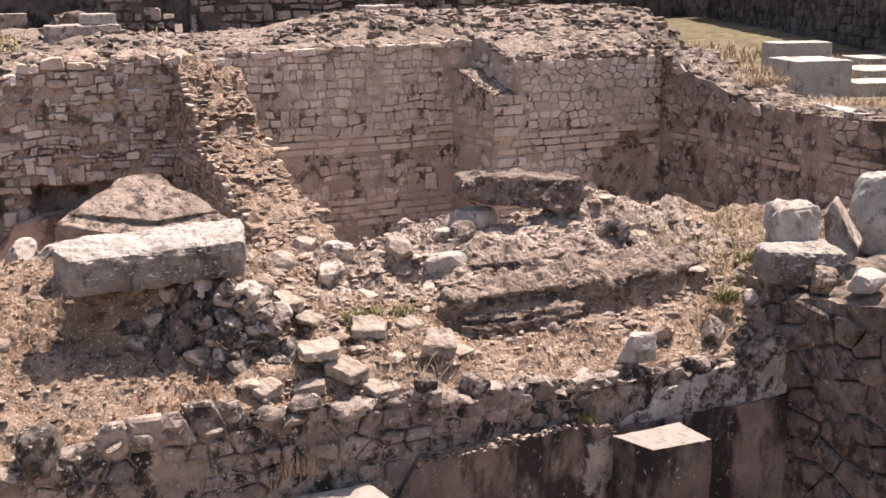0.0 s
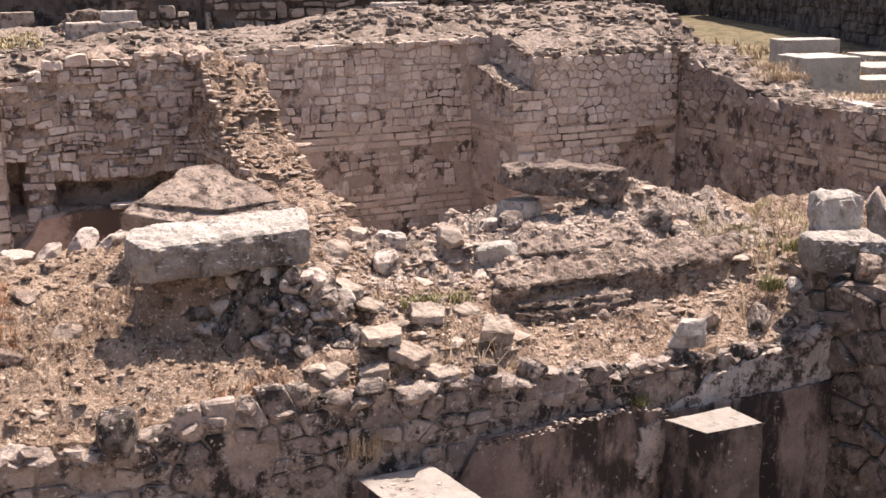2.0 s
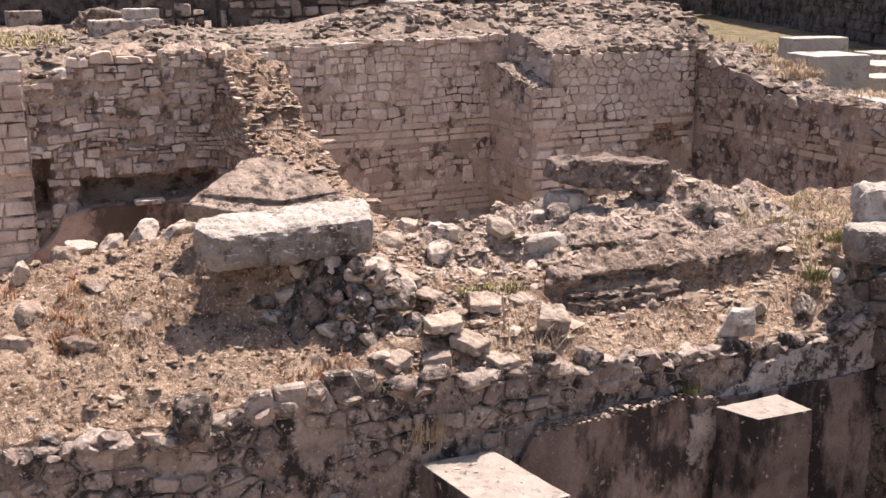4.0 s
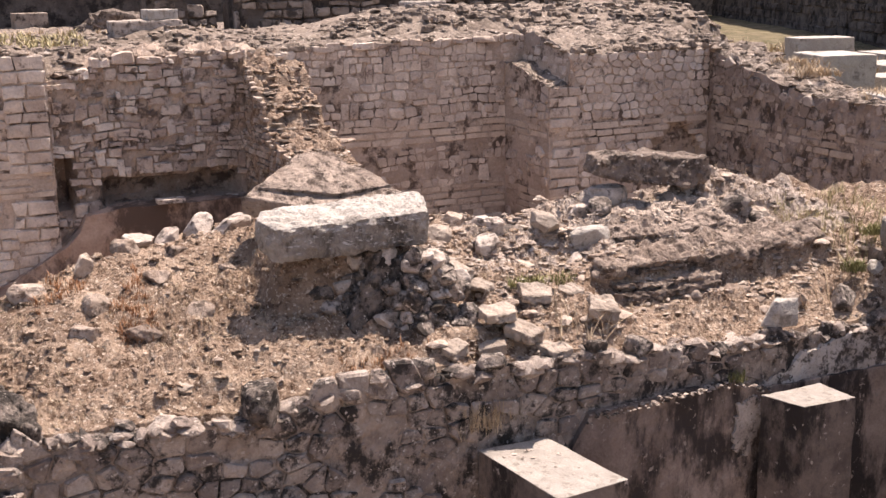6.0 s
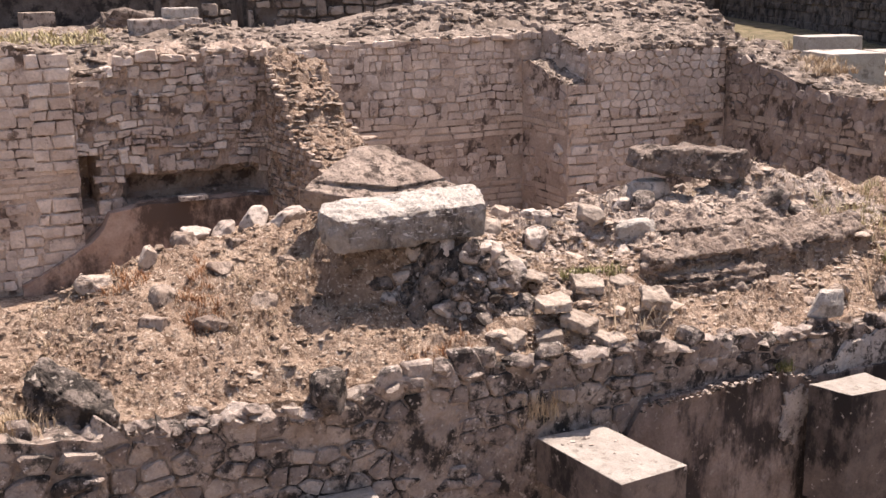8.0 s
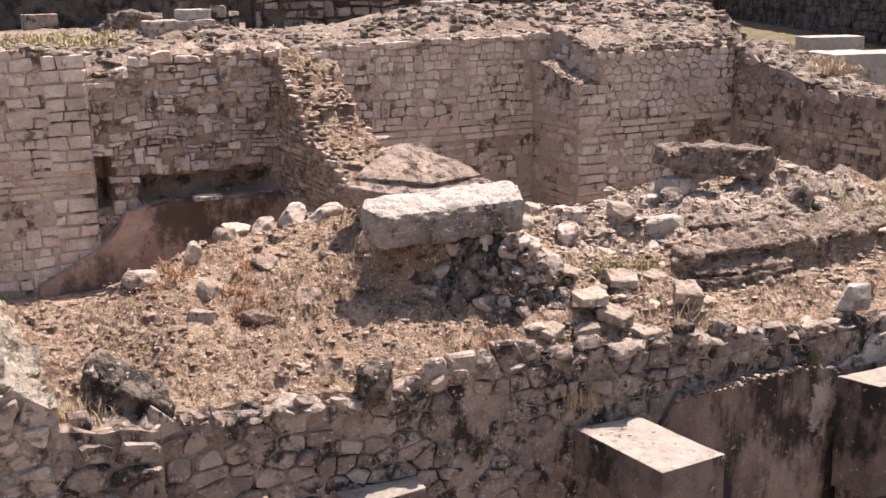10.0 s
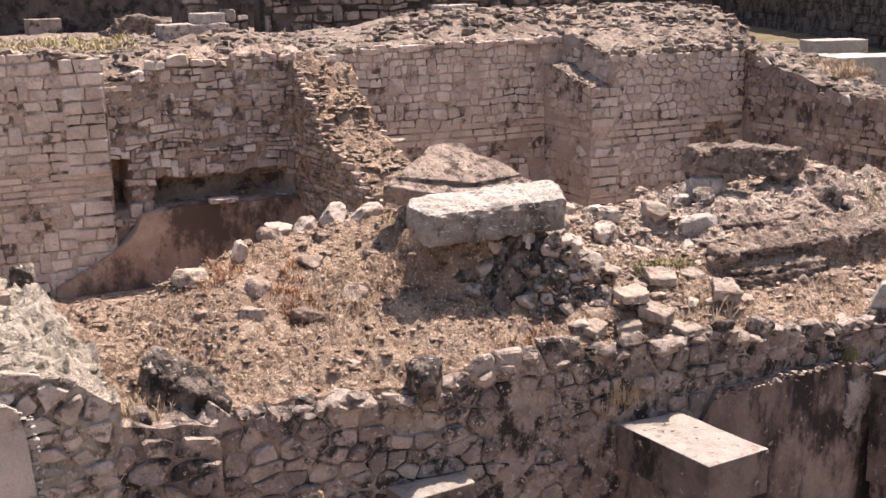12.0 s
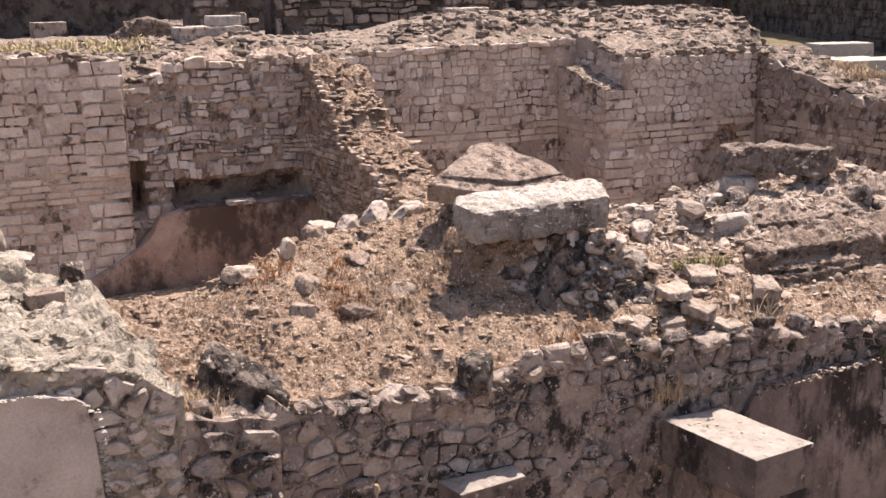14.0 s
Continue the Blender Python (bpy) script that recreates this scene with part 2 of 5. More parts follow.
def stone_variant(seed, square):
    """A stone face in a unit box: u and v from -0.5 to 0.5, proud side at +1."""
    r = random.Random(seed)
    k = 10
    ring = []
    ex = 2.0 / (9.0 if square else 3.2)
    for i in range(k):
        a = 2 * math.pi * (i + 0.5 + r.uniform(-0.2, 0.2)) / k
        c, s = math.cos(a), math.sin(a)
        u = math.copysign(abs(c) ** ex, c) * 0.5 * r.uniform(0.96 if square else 0.82, 1.0)
        v = math.copysign(abs(s) ** ex, s) * 0.5 * r.uniform(0.94 if square else 0.80, 1.0)
        ring.append((u, v))
    verts = [(u, v, -0.6) for u, v in ring]
    verts += [(u * 0.985, v * 0.985, 0.55 + r.uniform(-0.12, 0.12)) for u, v in ring]
    verts += [(u * (0.94 if square else 0.82), v * (0.86 if square else 0.80), 1.0 + r.uniform(-0.16, 0.16)) for u, v in ring]
    verts.append((0, 0, 1.05 + r.uniform(-0.15, 0.2)))
    faces = []
    for base in (0, k):
        for i in range(k):
            j = (i + 1) % k
            faces.append((base + i, base + j, base + k + j, base + k + i))
    for i in range(k):
        faces.append((2 * k + i, 2 * k + (i + 1) % k, 3 * k))
    return np.array(verts), faces


SQUARES = [stone_variant(100 + s, True) for s in range(12)]


def lay(wall, name, pieces, variants, material, limit=300, rest_name="stonework"):
    """pieces: (centre, u, v, w) with u, v, w as full-size vectors. The first ones become parts, the others one joined mesh."""
    shared = {}
    for i, (c, u, v, w) in enumerate(pieces[:limit]):
        k = nprs.randint(len(variants))
        if k not in shared:
            shared[k] = mesh_of(name, variants[k][0], variants[k][1], material)
        ob = new(name, shared[k])
        ob.parent = wall
        m = Matrix.Identity(4)
        for col, vec in enumerate((u, v, w, c)):
            for row in range(3):
                m[row][col] = vec[row]
        ob.matrix_world = m
    rest = pieces[limit:]
    if rest:
        vv, ff, base = [], [], 0
        for c, u, v, w in rest:
            q, f = variants[nprs.randint(len(variants))]
            vv.append(np.array(c) + q[:, :1] * np.array(u) + q[:, 1:2] * np.array(v) + q[:, 2:] * np.array(w))
            ff += [tuple(a + base for a in g) for g in f]
            base += len(q)
        ob = new(rest_name, mesh_of(rest_name, np.concatenate(vv), ff, material))
        ob.parent = wall
        tagged(ob, kind="stuff")


def courses(origin, along, out, length, bottom, top, course, width, proud, gap=0.02, skip=None, wild=0.25, tilt=3.0):
    """Stones laid in courses on a vertical face. top(s) is the face's upper edge; skip(s, z) leaves a stone out."""
    o, a, w = Vector(origin), Vector(along).normalized(), Vector(out).normalized()
    got, z = [], bottom
    while z < 9:
        h = rng.uniform(*course)
        s = -rng.uniform(0, width[1])
        any_left = False
        while s < length:
            b = rng.uniform(*width)
            mid = s + b / 2
            lim = top(min(max(mid, 0), length))
            if z + h * 0.6 < lim:
                any_left = True
                if 0.3 * b < mid < length - 0.3 * b and not (skip and skip(mid, z + h / 2)):
                    hh = min(h, lim - z) * rng.uniform(1 - wild, 1.0)
                    ang = radians(rng.uniform(-tilt, tilt))
                    b0, b1 = max(s, 0.0), min(s + b, length)
                    bb = b1 - b0
                    c = o + a * ((b0 + b1) / 2) + Vector((0, 0, z + h / 2 - o.z + rng.uniform(-0.08, 0.08) * h))
                    uu = (a * math.cos(ang) + Vector((0, 0, math.sin(ang)))) * max(bb - gap * rng.uniform(0.5, 1.5), 0.03)
                    vv = (Vector((0, 0, math.cos(ang))) - a * math.sin(ang)) * max(hh - gap * rng.uniform(0.4, 1.2), 0.02)
                    got.append((tuple(c), tuple(uu), tuple(vv), tuple(w * proud * rng.uniform(0.5, 1.3))))
            s += b
        z += h
        if not any_left:
            break
    return got


def clip(poly, nx, ny, d):
    """The part of a convex polygon where x * nx + y * ny <= d."""
    got = []
    for i, (x, y) in enumerate(poly):
        x2, y2 = poly[(i + 1) % len(poly)]
        a, b = x * nx + y * ny - d, x2 * nx + y2 * ny - d
        if a <= 0:
            got.append((x, y))
        if (a < 0 < b) or (b < 0 < a):
            t = a / (a - b)
            got.append((x + (x2 - x) * t, y + (y2 - y) * t))
    return got


def stone_from(poly, o, a, w, proud, joint, small, soften=(0.08, 0.24)):
    """A weathered stone on a wall face from its outline on that face."""
    cx, cy = sum(p[0] for p in poly) / len(poly), sum(p[1] for p in poly) / len(poly)
    soft = []
    for k, p in enumerate(poly):
        q = poly[(k + 1) % len(poly)]
        if math.dist(p, q) < 0.1 * small:
            soft.append(((p[0] + q[0]) / 2, (p[1] + q[1]) / 2))
            continue
        t = rng.uniform(*soften)
        soft += [(p[0] + (q[0] - p[0]) * t, p[1] + (q[1] - p[1]) * t), (q[0] + (p[0] - q[0]) * t, q[1] + (p[1] - q[1]) * t)]
    ring = []
    for x, y in soft:
        d = math.hypot(x - cx, y - cy)
        f = max(0.3, (d - joint * rng.uniform(0.4, 2.0)) / max(d, 1e-4))
        ring.append(((x - cx) * f, (y - cy) * f))
    k = len(ring)
    if k < 4:
        return None
    pr = proud * rng.uniform(0.35, 1.4)
    tu, tv = rng.uniform(-0.4, 0.4), rng.uniform(-0.5, 0.3)
    size = max(math.hypot(*p) for p in ring)
    rows = [(1.0, -0.9 * proud, 0.0), (0.975, 0.5 * pr, 0.12), (0.84, pr, 0.22)]
    verts = []
    for sc, dep, var in rows:
        for x, y in ring:
            g = dep + pr * (var * rng.uniform(-1, 1) + (tu * x + tv * y) / size * (1 if dep > 0 else 0))
            verts.append(a * (x * sc) + Vector((0, 0, y * sc)) + w * g)
    verts.append(w * pr * rng.uniform(0.85, 1.25))
    faces = []
    for base in (0, k):
        for j in range(k):
            m = (j + 1) % k
            faces.append((base + j, base + m, base + k + m, base + k + j))
    faces += [(2 * k + j, 2 * k + (j + 1) % k, 3 * k) for j in range(k)]
    c = o + a * cx + Vector((0, 0, cy - o.z))
    return tuple(c), verts, faces


def coursed(origin, along, out, length, bottom, top, course, width, proud, joint=0.01, wave=0.25, skip=None, lost=0.03, merge=0.08, soften=(0.08, 0.24)):
    """Roughly squared stones in wavy courses, some of them two courses high, some fallen out."""
    o, a, w = Vector(origin), Vector(along).normalized(), Vector(out).normalized()
    got, z, seed = [], bottom, rng.uniform(0, 50)
    ztop = max(top(length * i / 40) for i in range(41))
    taken = []
    while z < ztop:
        h = rng.uniform(*course)

        def lower(q, zz=z):
            return zz + wave * course[0] * fbm(q * 1.3, zz * 3.0 + seed, 1.0, 3)

        def higher(q, zz=z + h):
            return zz + wave * course[0] * fbm(q * 1.3, zz * 3.0 + seed, 1.0, 3)

        q = -rng.uniform(0, width[1])
        nxt = []
        while q < length:
            b = rng.uniform(*width) * (0.6 + 0.4 * h / course[1])
            q0, q1 = max(q, 0.0), min(q + b, length)
            mid = (q0 + q1) / 2
            q += b
            if q1 - q0 < width[0] * 0.4 or any(t0 < mid < t1 for t0, t1 in taken):
                continue
            if lower(mid) + h * 0.55 > top(min(max(mid, 0), length)) or (skip and skip(mid, z + h / 2)) or rng.random() < lost:
                continue
            up = 0.0
            if rng.random() < merge and z + 1.7 * h < top(mid) and not (skip and skip(mid, z + 1.5 * h)):
                up = h * 0.85
                nxt.append((q0 - 0.02, q1 + 0.02))
            l0, l1 = rng.uniform(-0.12, 0.12) * h, rng.uniform(-0.12, 0.12) * h
            poly = [(q0 + l0, lower(q0)), (mid, lower(mid) + rng.uniform(-0.03, 0.05) * h), (q1 - l1, lower(q1)), (q1 + l1, higher(q1) + up - rng.uniform(0, 0.12) * h),
                    (mid + rng.uniform(-0.1, 0.1) * b, higher(mid) + up - rng.uniform(-0.02, 0.08) * h), (q0 - l0, higher(q0) + up - rng.uniform(0, 0.12) * h)]
            got.append(stone_from(poly, o, a, w, proud, joint, course[0], soften))
        taken = nxt
        z += h
    return [g for g in got if g]


def fitted(origin, along, out, length, bottom, top, course, width, proud, joint=0.012, jitter=0.3, skip=None, big=0.08, soften=(0.16, 0.36)):
    """Irregular stones that fit one another closely, in rough courses: (centre, mesh data) for set_stones()."""
    o, a, w = Vector(origin), Vector(along).normalized(), Vector(out).normalized()
    ratio = (width[0] + width[1]) / (course[0] + course[1])
    seeds, z = [], bottom
    ztop = max(top(length * i / 40) for i in range(41))
    while z < ztop:
        h = rng.uniform(*course)
        q = -rng.uniform(0, width[1])
        while q < length + width[1]:
            b = rng.uniform(*width)
            if rng.random() > big:
                seeds.append((q + b / 2, (z + h / 2 + rng.uniform(-jitter, jitter) * h * 0.5) * ratio))
            q += b
        z += h
    pts = np.array(seeds)
    reach = 2.4 * width[1]
    order = np.argsort(pts[:, 0])
    pts = pts[order]
    got = []
    for i, (px, py) in enumerate(pts):
        zc = py / ratio
        if not 0 <= px <= length or zc > top(px) - course[0] * 0.35 or zc < bottom or (skip and skip(px, zc)):
            continue
        lo, hi = np.searchsorted(pts[:, 0], (px - reach, px + reach))
        near = pts[lo:hi]
        dd = ((near - (px, py)) ** 2).sum(1)
        near = near[np.argsort(dd)][1:16]
        r = width[1]
        poly = [(px - r, py - r), (px + r, py - r), (px + r, py + r), (px - r, py + r)]
        for nx, ny in near:
            ex, ey = nx - px, ny - py
            poly = clip(poly, ex, ey, (nx * nx + ny * ny - px * px - py * py) / 2)
            if len(poly) < 3:
                break
        poly = clip(clip(poly, -1, 0, 0.0), 1, 0, length) if len(poly) > 2 else poly
        if len(poly) < 3:
            continue
        got.append(stone_from([(x, y / ratio) for x, y in poly], o, a, w, proud, joint, course[0], soften))
    return [g for g in got if g]


def set_stones(wall, name, pieces, material, limit=300, rest_name="stonework"):
    for c, verts, faces in pieces[:limit]:
        ob = new(name, mesh_of(name, verts, faces, material))
        ob.parent = wall
        ob.location = c
    vv, ff, base = [], [], 0
    for c, verts, faces in pieces[limit:]:
        vv += [Vector(c) + v for v in verts]
        ff += [tuple(i + base for i in f) for f in faces]
        base += len(verts)
    if vv:
        ob = new(rest_name, mesh_of(rest_name, vv, ff, material))
        ob.parent = wall
        tagged(ob, kind="stuff")


def core(name, origin, along, out, length, thick, bottom, top, material, parent=None, step=0.12, rough=0.05, crown=0.0, back_drop=0.0, back_to=None, dent=None, crown_material=None):
    """A wall's body with an uneven front and a broken, lumpy top: a strip of cross sections."""
    o, a, w = Vector(origin), Vector(along).normalized(), Vector(out).normalized()
    n = max(3, int(length / step))
    rows_up, rows_top = max(4, int((top(length / 2) - bottom) / (step * 1.3))), max(4, int(thick / step))
    verts, faces = [], []
    per = rows_up + 1 + rows_top + 1
    for i in range(n + 1):
        s = length * i / n
        t = top(s)
        for j in range(rows_up + 1):
            z = bottom + (t - bottom) * j / rows_up
            p = o + a * s
            d = rough * (0.5 * fbm(p.x * 2.2 + 3, p.y * 2.2, z * 2.2) + 0.4 * fbm(p.x * 7, p.y * 7, z * 7) + 0.3 * fbm(p.x * 17, p.y * 17, z * 17))
            if dent:
                d -= dent(s, z)
            q = p + w * d
            verts.append((q.x, q.y, z))
        for j in range(1, rows_top + 1):
            f = j / rows_top
            p = o + a * s - w * thick * f
            z = t + crown * math.sin(math.pi * f) - back_drop * f + rough * 1.3 * (fbm(p.x * 2.6, p.y * 2.6, 5) + 0.7 * fbm(p.x * 8, p.y * 8, 9))
            verts.append((p.x, p.y, z))
        p = o + a * s - w * thick
        verts.append((p.x, p.y, bottom if back_to is None else back_to))
    for i in range(n):
        for j in range(per - 1):
            b = i * per + j
            faces.append((b, b + per, b + per + 1, b + 1))
    faces.append(tuple(range(per)))
    faces.append(tuple(reversed(range(n * per, (n + 1) * per))))
    me = finish(mesh_of(name, verts, faces, material))
    if crown_material is not None:
        me.materials.append(crown_material)
        for q in me.polygons:
            if q.normal.z > 0.5:
                q.material_index = 1
    ob = new(name, me)
    ob.parent = parent
    return ob


def boulder(seed, sx, sy, sz, cuts=13, detail=4, rough=0.05, keep=0.62):
    """An angular weathered stone: a ball cut by planes, then roughened. It stands on z = 0."""
    r = random.Random(seed)
    bm = bmesh.new()
    bmesh.ops.create_icosphere(bm, subdivisions=detail, radius=1.0)
    planes = []
    for _ in range(cuts):
        v = Vector((r.gauss(0, 1), r.gauss(0, 1), r.gauss(0, 0.8))).normalized()
        planes.append((v, r.uniform(keep - 0.18, keep + 0.12)))
    planes += [(Vector((0, 0, -1)), 0.62), (Vector((0, 0, 1)), r.uniform(0.6, 0.8))]
    for v in bm.verts:
        n0 = v.co.normalized()
        far = 1.0
        for nrm, d in planes:
            c = n0.dot(nrm)
            if c > 1e-3:
                far = min(far, d / c)
        v.co = n0 * far
    zs = [v.co.z for v in bm.verts]
    lo, hi = min(zs), max(zs)
    mx = max(abs(v.co.x) for v in bm.verts)
    my = max(abs(v.co.y) for v in bm.verts)
    for v in bm.verts:
        k = 1 + rough * (fbm(v.co.x * 2 + seed, v.co.y * 2, v.co.z * 2) + 0.6 * fbm(v.co.x * 6, v.co.y * 6 + seed, v.co.z * 6))
        v.co = Vector((v.co.x / mx * sx / 2 * k, v.co.y / my * sy / 2 * k, (v.co.z - lo) / (hi - lo) * sz * k))
    return bm


def rock(name, label, category, material, seed, x, y, z, size, turn=0, lean=(0, 0), group="", **kw):
    bm = boulder(seed, *size, **kw)
    me = bpy.data.meshes.new(name)
    bm.to_mesh(me)
    bm.free()
    me.materials.append(material)
    ob = new(name, me)
    ob.matrix_world = pose(x, y, z, lean[0], lean[1], turn)
    return tagged(ob, label, category, group)


def slab_mesh(name, outline, height, material, bevel=0.02, rough=0.012, cuts=10, side=None, chip=1.0):
    """A block over a plan outline, with worn edges and an uneven surface. Base at z = 0."""
    bm = bmesh.new()
    vs = [bm.verts.new((x, y, 0)) for x, y in outline]
    f = bm.faces.new(vs)
    g = bmesh.ops.extrude_face_region(bm, geom=[f])
    bmesh.ops.translate(bm, verts=[v for v in g["geom"] if isinstance(v, bmesh.types.BMVert)], vec=(0, 0, height))
    bmesh.ops.recalc_face_normals(bm, faces=bm.faces)
    if bevel:
        bmesh.ops.bevel(bm, geom=bm.edges[:], offset=bevel, segments=2, affect="EDGES", profile=0.6)
    bmesh.ops.triangulate(bm, faces=bm.faces)
    size = max(max(abs(x), abs(y)) for x, y in outline) * 2
    for _ in range(5):
        longest = [e for e in bm.edges if e.calc_length() > size / cuts]
        if not longest:
            break
        bmesh.ops.subdivide_edges(bm, edges=longest, cuts=1)
        bmesh.ops.triangulate(bm, faces=[q for q in bm.faces if len(q.verts) > 3])
    bm.normal_update()
    for v in bm.verts:
        d = fbm(v.co.x * 5 + height, v.co.y * 5, v.co.z * 5) + 0.6 * fbm(v.co.x * 15, v.co.y * 15, v.co.z * 15)
        v.co += v.normal * d * rough * chip
    me = bpy.data.meshes.new(name)
    bm.to_mesh(me)
    bm.free()
    me.materials.append(material)
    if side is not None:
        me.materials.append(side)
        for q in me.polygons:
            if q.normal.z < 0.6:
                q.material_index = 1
    return me


def scatter(name, label, category, spots, material, flat=0.5, parent=None, kind="stuff"):
    """Many small stones joined in one mesh. spots: (x, y, z, size)."""
    vv, ff, base = [], [], 0
    for x, y, z, size in spots:
        q, f = PEBBLES[nprs.randint(len(PEBBLES))]
        a = nprs.uniform(0, 6.28)
        c, s = math.cos(a), math.sin(a)
        sc = size * nprs.uniform(0.7, 1.4, 3) * np.array((1.15, 0.85, flat))
        p = q * sc
        vv.append(np.stack([x + p[:, 0] * c - p[:, 1] * s, y + p[:, 0] * s + p[:, 1] * c, z + p[:, 2]], 1))
        ff += [tuple(i + base for i in g) for g in f]
        base += len(q)
    ob = new(name, mesh_of(name, np.concatenate(vv), ff, material))
    ob.parent = parent
    return tagged(ob, label, category, kind=kind)


def pebble(seed):
    r = random.Random(seed)
    bm = bmesh.new()
    for _ in range(16):
        v = Vector((r.gauss(0, 1), r.gauss(0, 1), r.gauss(0, 1))).normalized()
        bm.verts.new((v.x * 0.5, v.y * 0.5, v.z * 0.5))
    hull = bmesh.ops.convex_hull(bm, input=bm.verts)
    bmesh.ops.delete(bm, geom=[g for g in hull["geom_interior"] if isinstance(g, bmesh.types.BMVert)], context="VERTS")
    bm.verts.index_update()
    q = np.array([tuple(v.co) for v in bm.verts])
    f = [tuple(v.index for v in g.verts) for g in bm.faces]
    bm.free()
    return q, f


PEBBLES = [pebble(300 + i) for i in range(24)]


def blades(name, label, spots, material, length=(0.04, 0.1), width=0.003, lean=0.9, per=5, category="grass"):
    """Thin bent grass blades in tufts. spots: (x, y, z)."""
    verts, faces = [], []
    for x, y, z in spots:
        for _ in range(per):
            a, h = nprs.uniform(0, 6.28), nprs.uniform(*length)
            l1 = nprs.uniform(0.1, lean) * h
            dx, dy = math.cos(a), math.sin(a)
            px, py = -dy * width, dx * width
            x0, y0 = x + nprs.normal(0, 0.012), y + nprs.normal(0, 0.012)
            b = len(verts)
            verts += [(x0 - px, y0 - py, z - 0.01), (x0 + px, y0 + py, z - 0.01),
                      (x0 + dx * l1 * 0.4 + px * 0.8, y0 + dy * l1 * 0.4 + py * 0.8, z + h * 0.6),
                      (x0 + dx * l1 * 0.4 - px * 0.8, y0 + dy * l1 * 0.4 - py * 0.8, z + h * 0.6),
                      (x0 + dx * l1, y0 + dy * l1, z + h)]
            faces += [(b, b + 1, b + 2, b + 3), (b + 3, b + 2, b + 4)]
    ob = new(name, mesh_of(name, verts, faces, material))
    return tagged(ob, label, category, kind="stuff")


def lerp_profile(*pts):
    xs, zs = [p[0] for p in pts], [p[1] for p in pts]
    return lambda s: float(np.interp(s, xs, zs))


def jag(fn, amount, freq, seed):
    return lambda s: fn(s) + amount * fbm(s * freq, seed, 0.3, 3)


# ---------------------------------------------------------------- ground
def sheet(name, label, category, xs, ys, height, material, kind="structure"):
    verts = [(x, y, height(x, y)) for x in xs for y in ys]
    k = len(ys)
    faces = [(i * k + j, (i + 1) * k + j, (i + 1) * k + j + 1, i * k + j + 1) for i in range(len(xs) - 1) for j in range(k - 1)]
    ob = new(name, finish(mesh_of(name, verts, faces, material)))
    return tagged(ob, label, category, kind=kind)


FLOOR = -1.4
far_x = [-900, -300, -100, -50] + list(np.arange(-30, 70, 2.0)) + [90, 150, 400, 900]
far_y = [-900, -300, -100, -50] + list(np.arange(-30, 70, 2.0)) + [90, 150, 400, 900]
sheet("ground", "dry brown earth of the excavated ruin field", "ground", far_x, far_y,
      lambda x, y: FLOOR + 0.05 * fbm(x * 0.4, y * 0.4), M_EARTH)


# ---------------------------------------------------------------- terrace of earth behind the front wall
def smooth(a, b, v):
    t = min(max((v - a) / (b - a), 0.0), 1.0)
    return t * t * (3 - 2 * t)


def terrace_back(x):
    return float(np.interp(x, [-1.6, -1.0, -0.5, 0.0, 0.5, 1.4, 2.0, 2.6, 3.8, 5.0, 6.0, 8.0],
                           [8.1, 8.0, 8.0, 8.4, 8.75, 8.75, 8.6, 8.55, 8.75, 8.6, 8.4, 7.9]))


def terrace_smooth(x, y):
    left = float(np.interp(y, [6.3, 6.5, 7.0, 7.7, 8.0, 8.7], [1.36, 1.41, 1.63, 1.93, 2.02, 2.04]))
    right = float(np.interp(y, [6.3, 6.45, 6.65, 7.0, 7.4, 8.0, 8.4, 8.8], [1.24, 1.31, 1.53, 1.64, 1.76, 1.92, 1.97, 1.95]))
    k = smooth(1.2, 2.1, x)
    z = left * (1 - k) + right * k
    z -= 0.22 * smooth(3.0, 3.5, x) * (1 - smooth(7.14, 7.32, y)) * (1 - 0.7 * smooth(5.2, 5.7, x))
    z += 0.15 * math.exp(-(((x - 4.5) / 0.75) ** 2 + ((y - 8.0) / 0.35) ** 2))
    z += 0.20 * math.exp(-(((x - 5.35) / 0.5) ** 2 + ((y - 8.2) / 0.28) ** 2))
    z += 0.30 * math.exp(-(((x - 1.35) / 0.45) ** 2 + ((y - 8.0) / 0.28) ** 2))
    z -= 0.20 * smooth(-0.55, -1.15, x) * smooth(6.9, 7.6, y)
    bank = smooth(0.70, 0.86, x) * (1 - smooth(1.8, 2.0, x)) * smooth(7.16, 7.32, y) * (1 - smooth(7.65, 7.9, y))
    return z + bank * max(0.0, 2.10 - z)


front_top = jag(lerp_profile((0, 1.42), (0.63, 1.43), (1.77, 1.34), (2.7, 1.43), (4.1, 1.38), (4.95, 1.31), (5.85, 1.25), (6.9, 1.23), (7.35, 1.35)), 0.03, 3.0, 2.0)


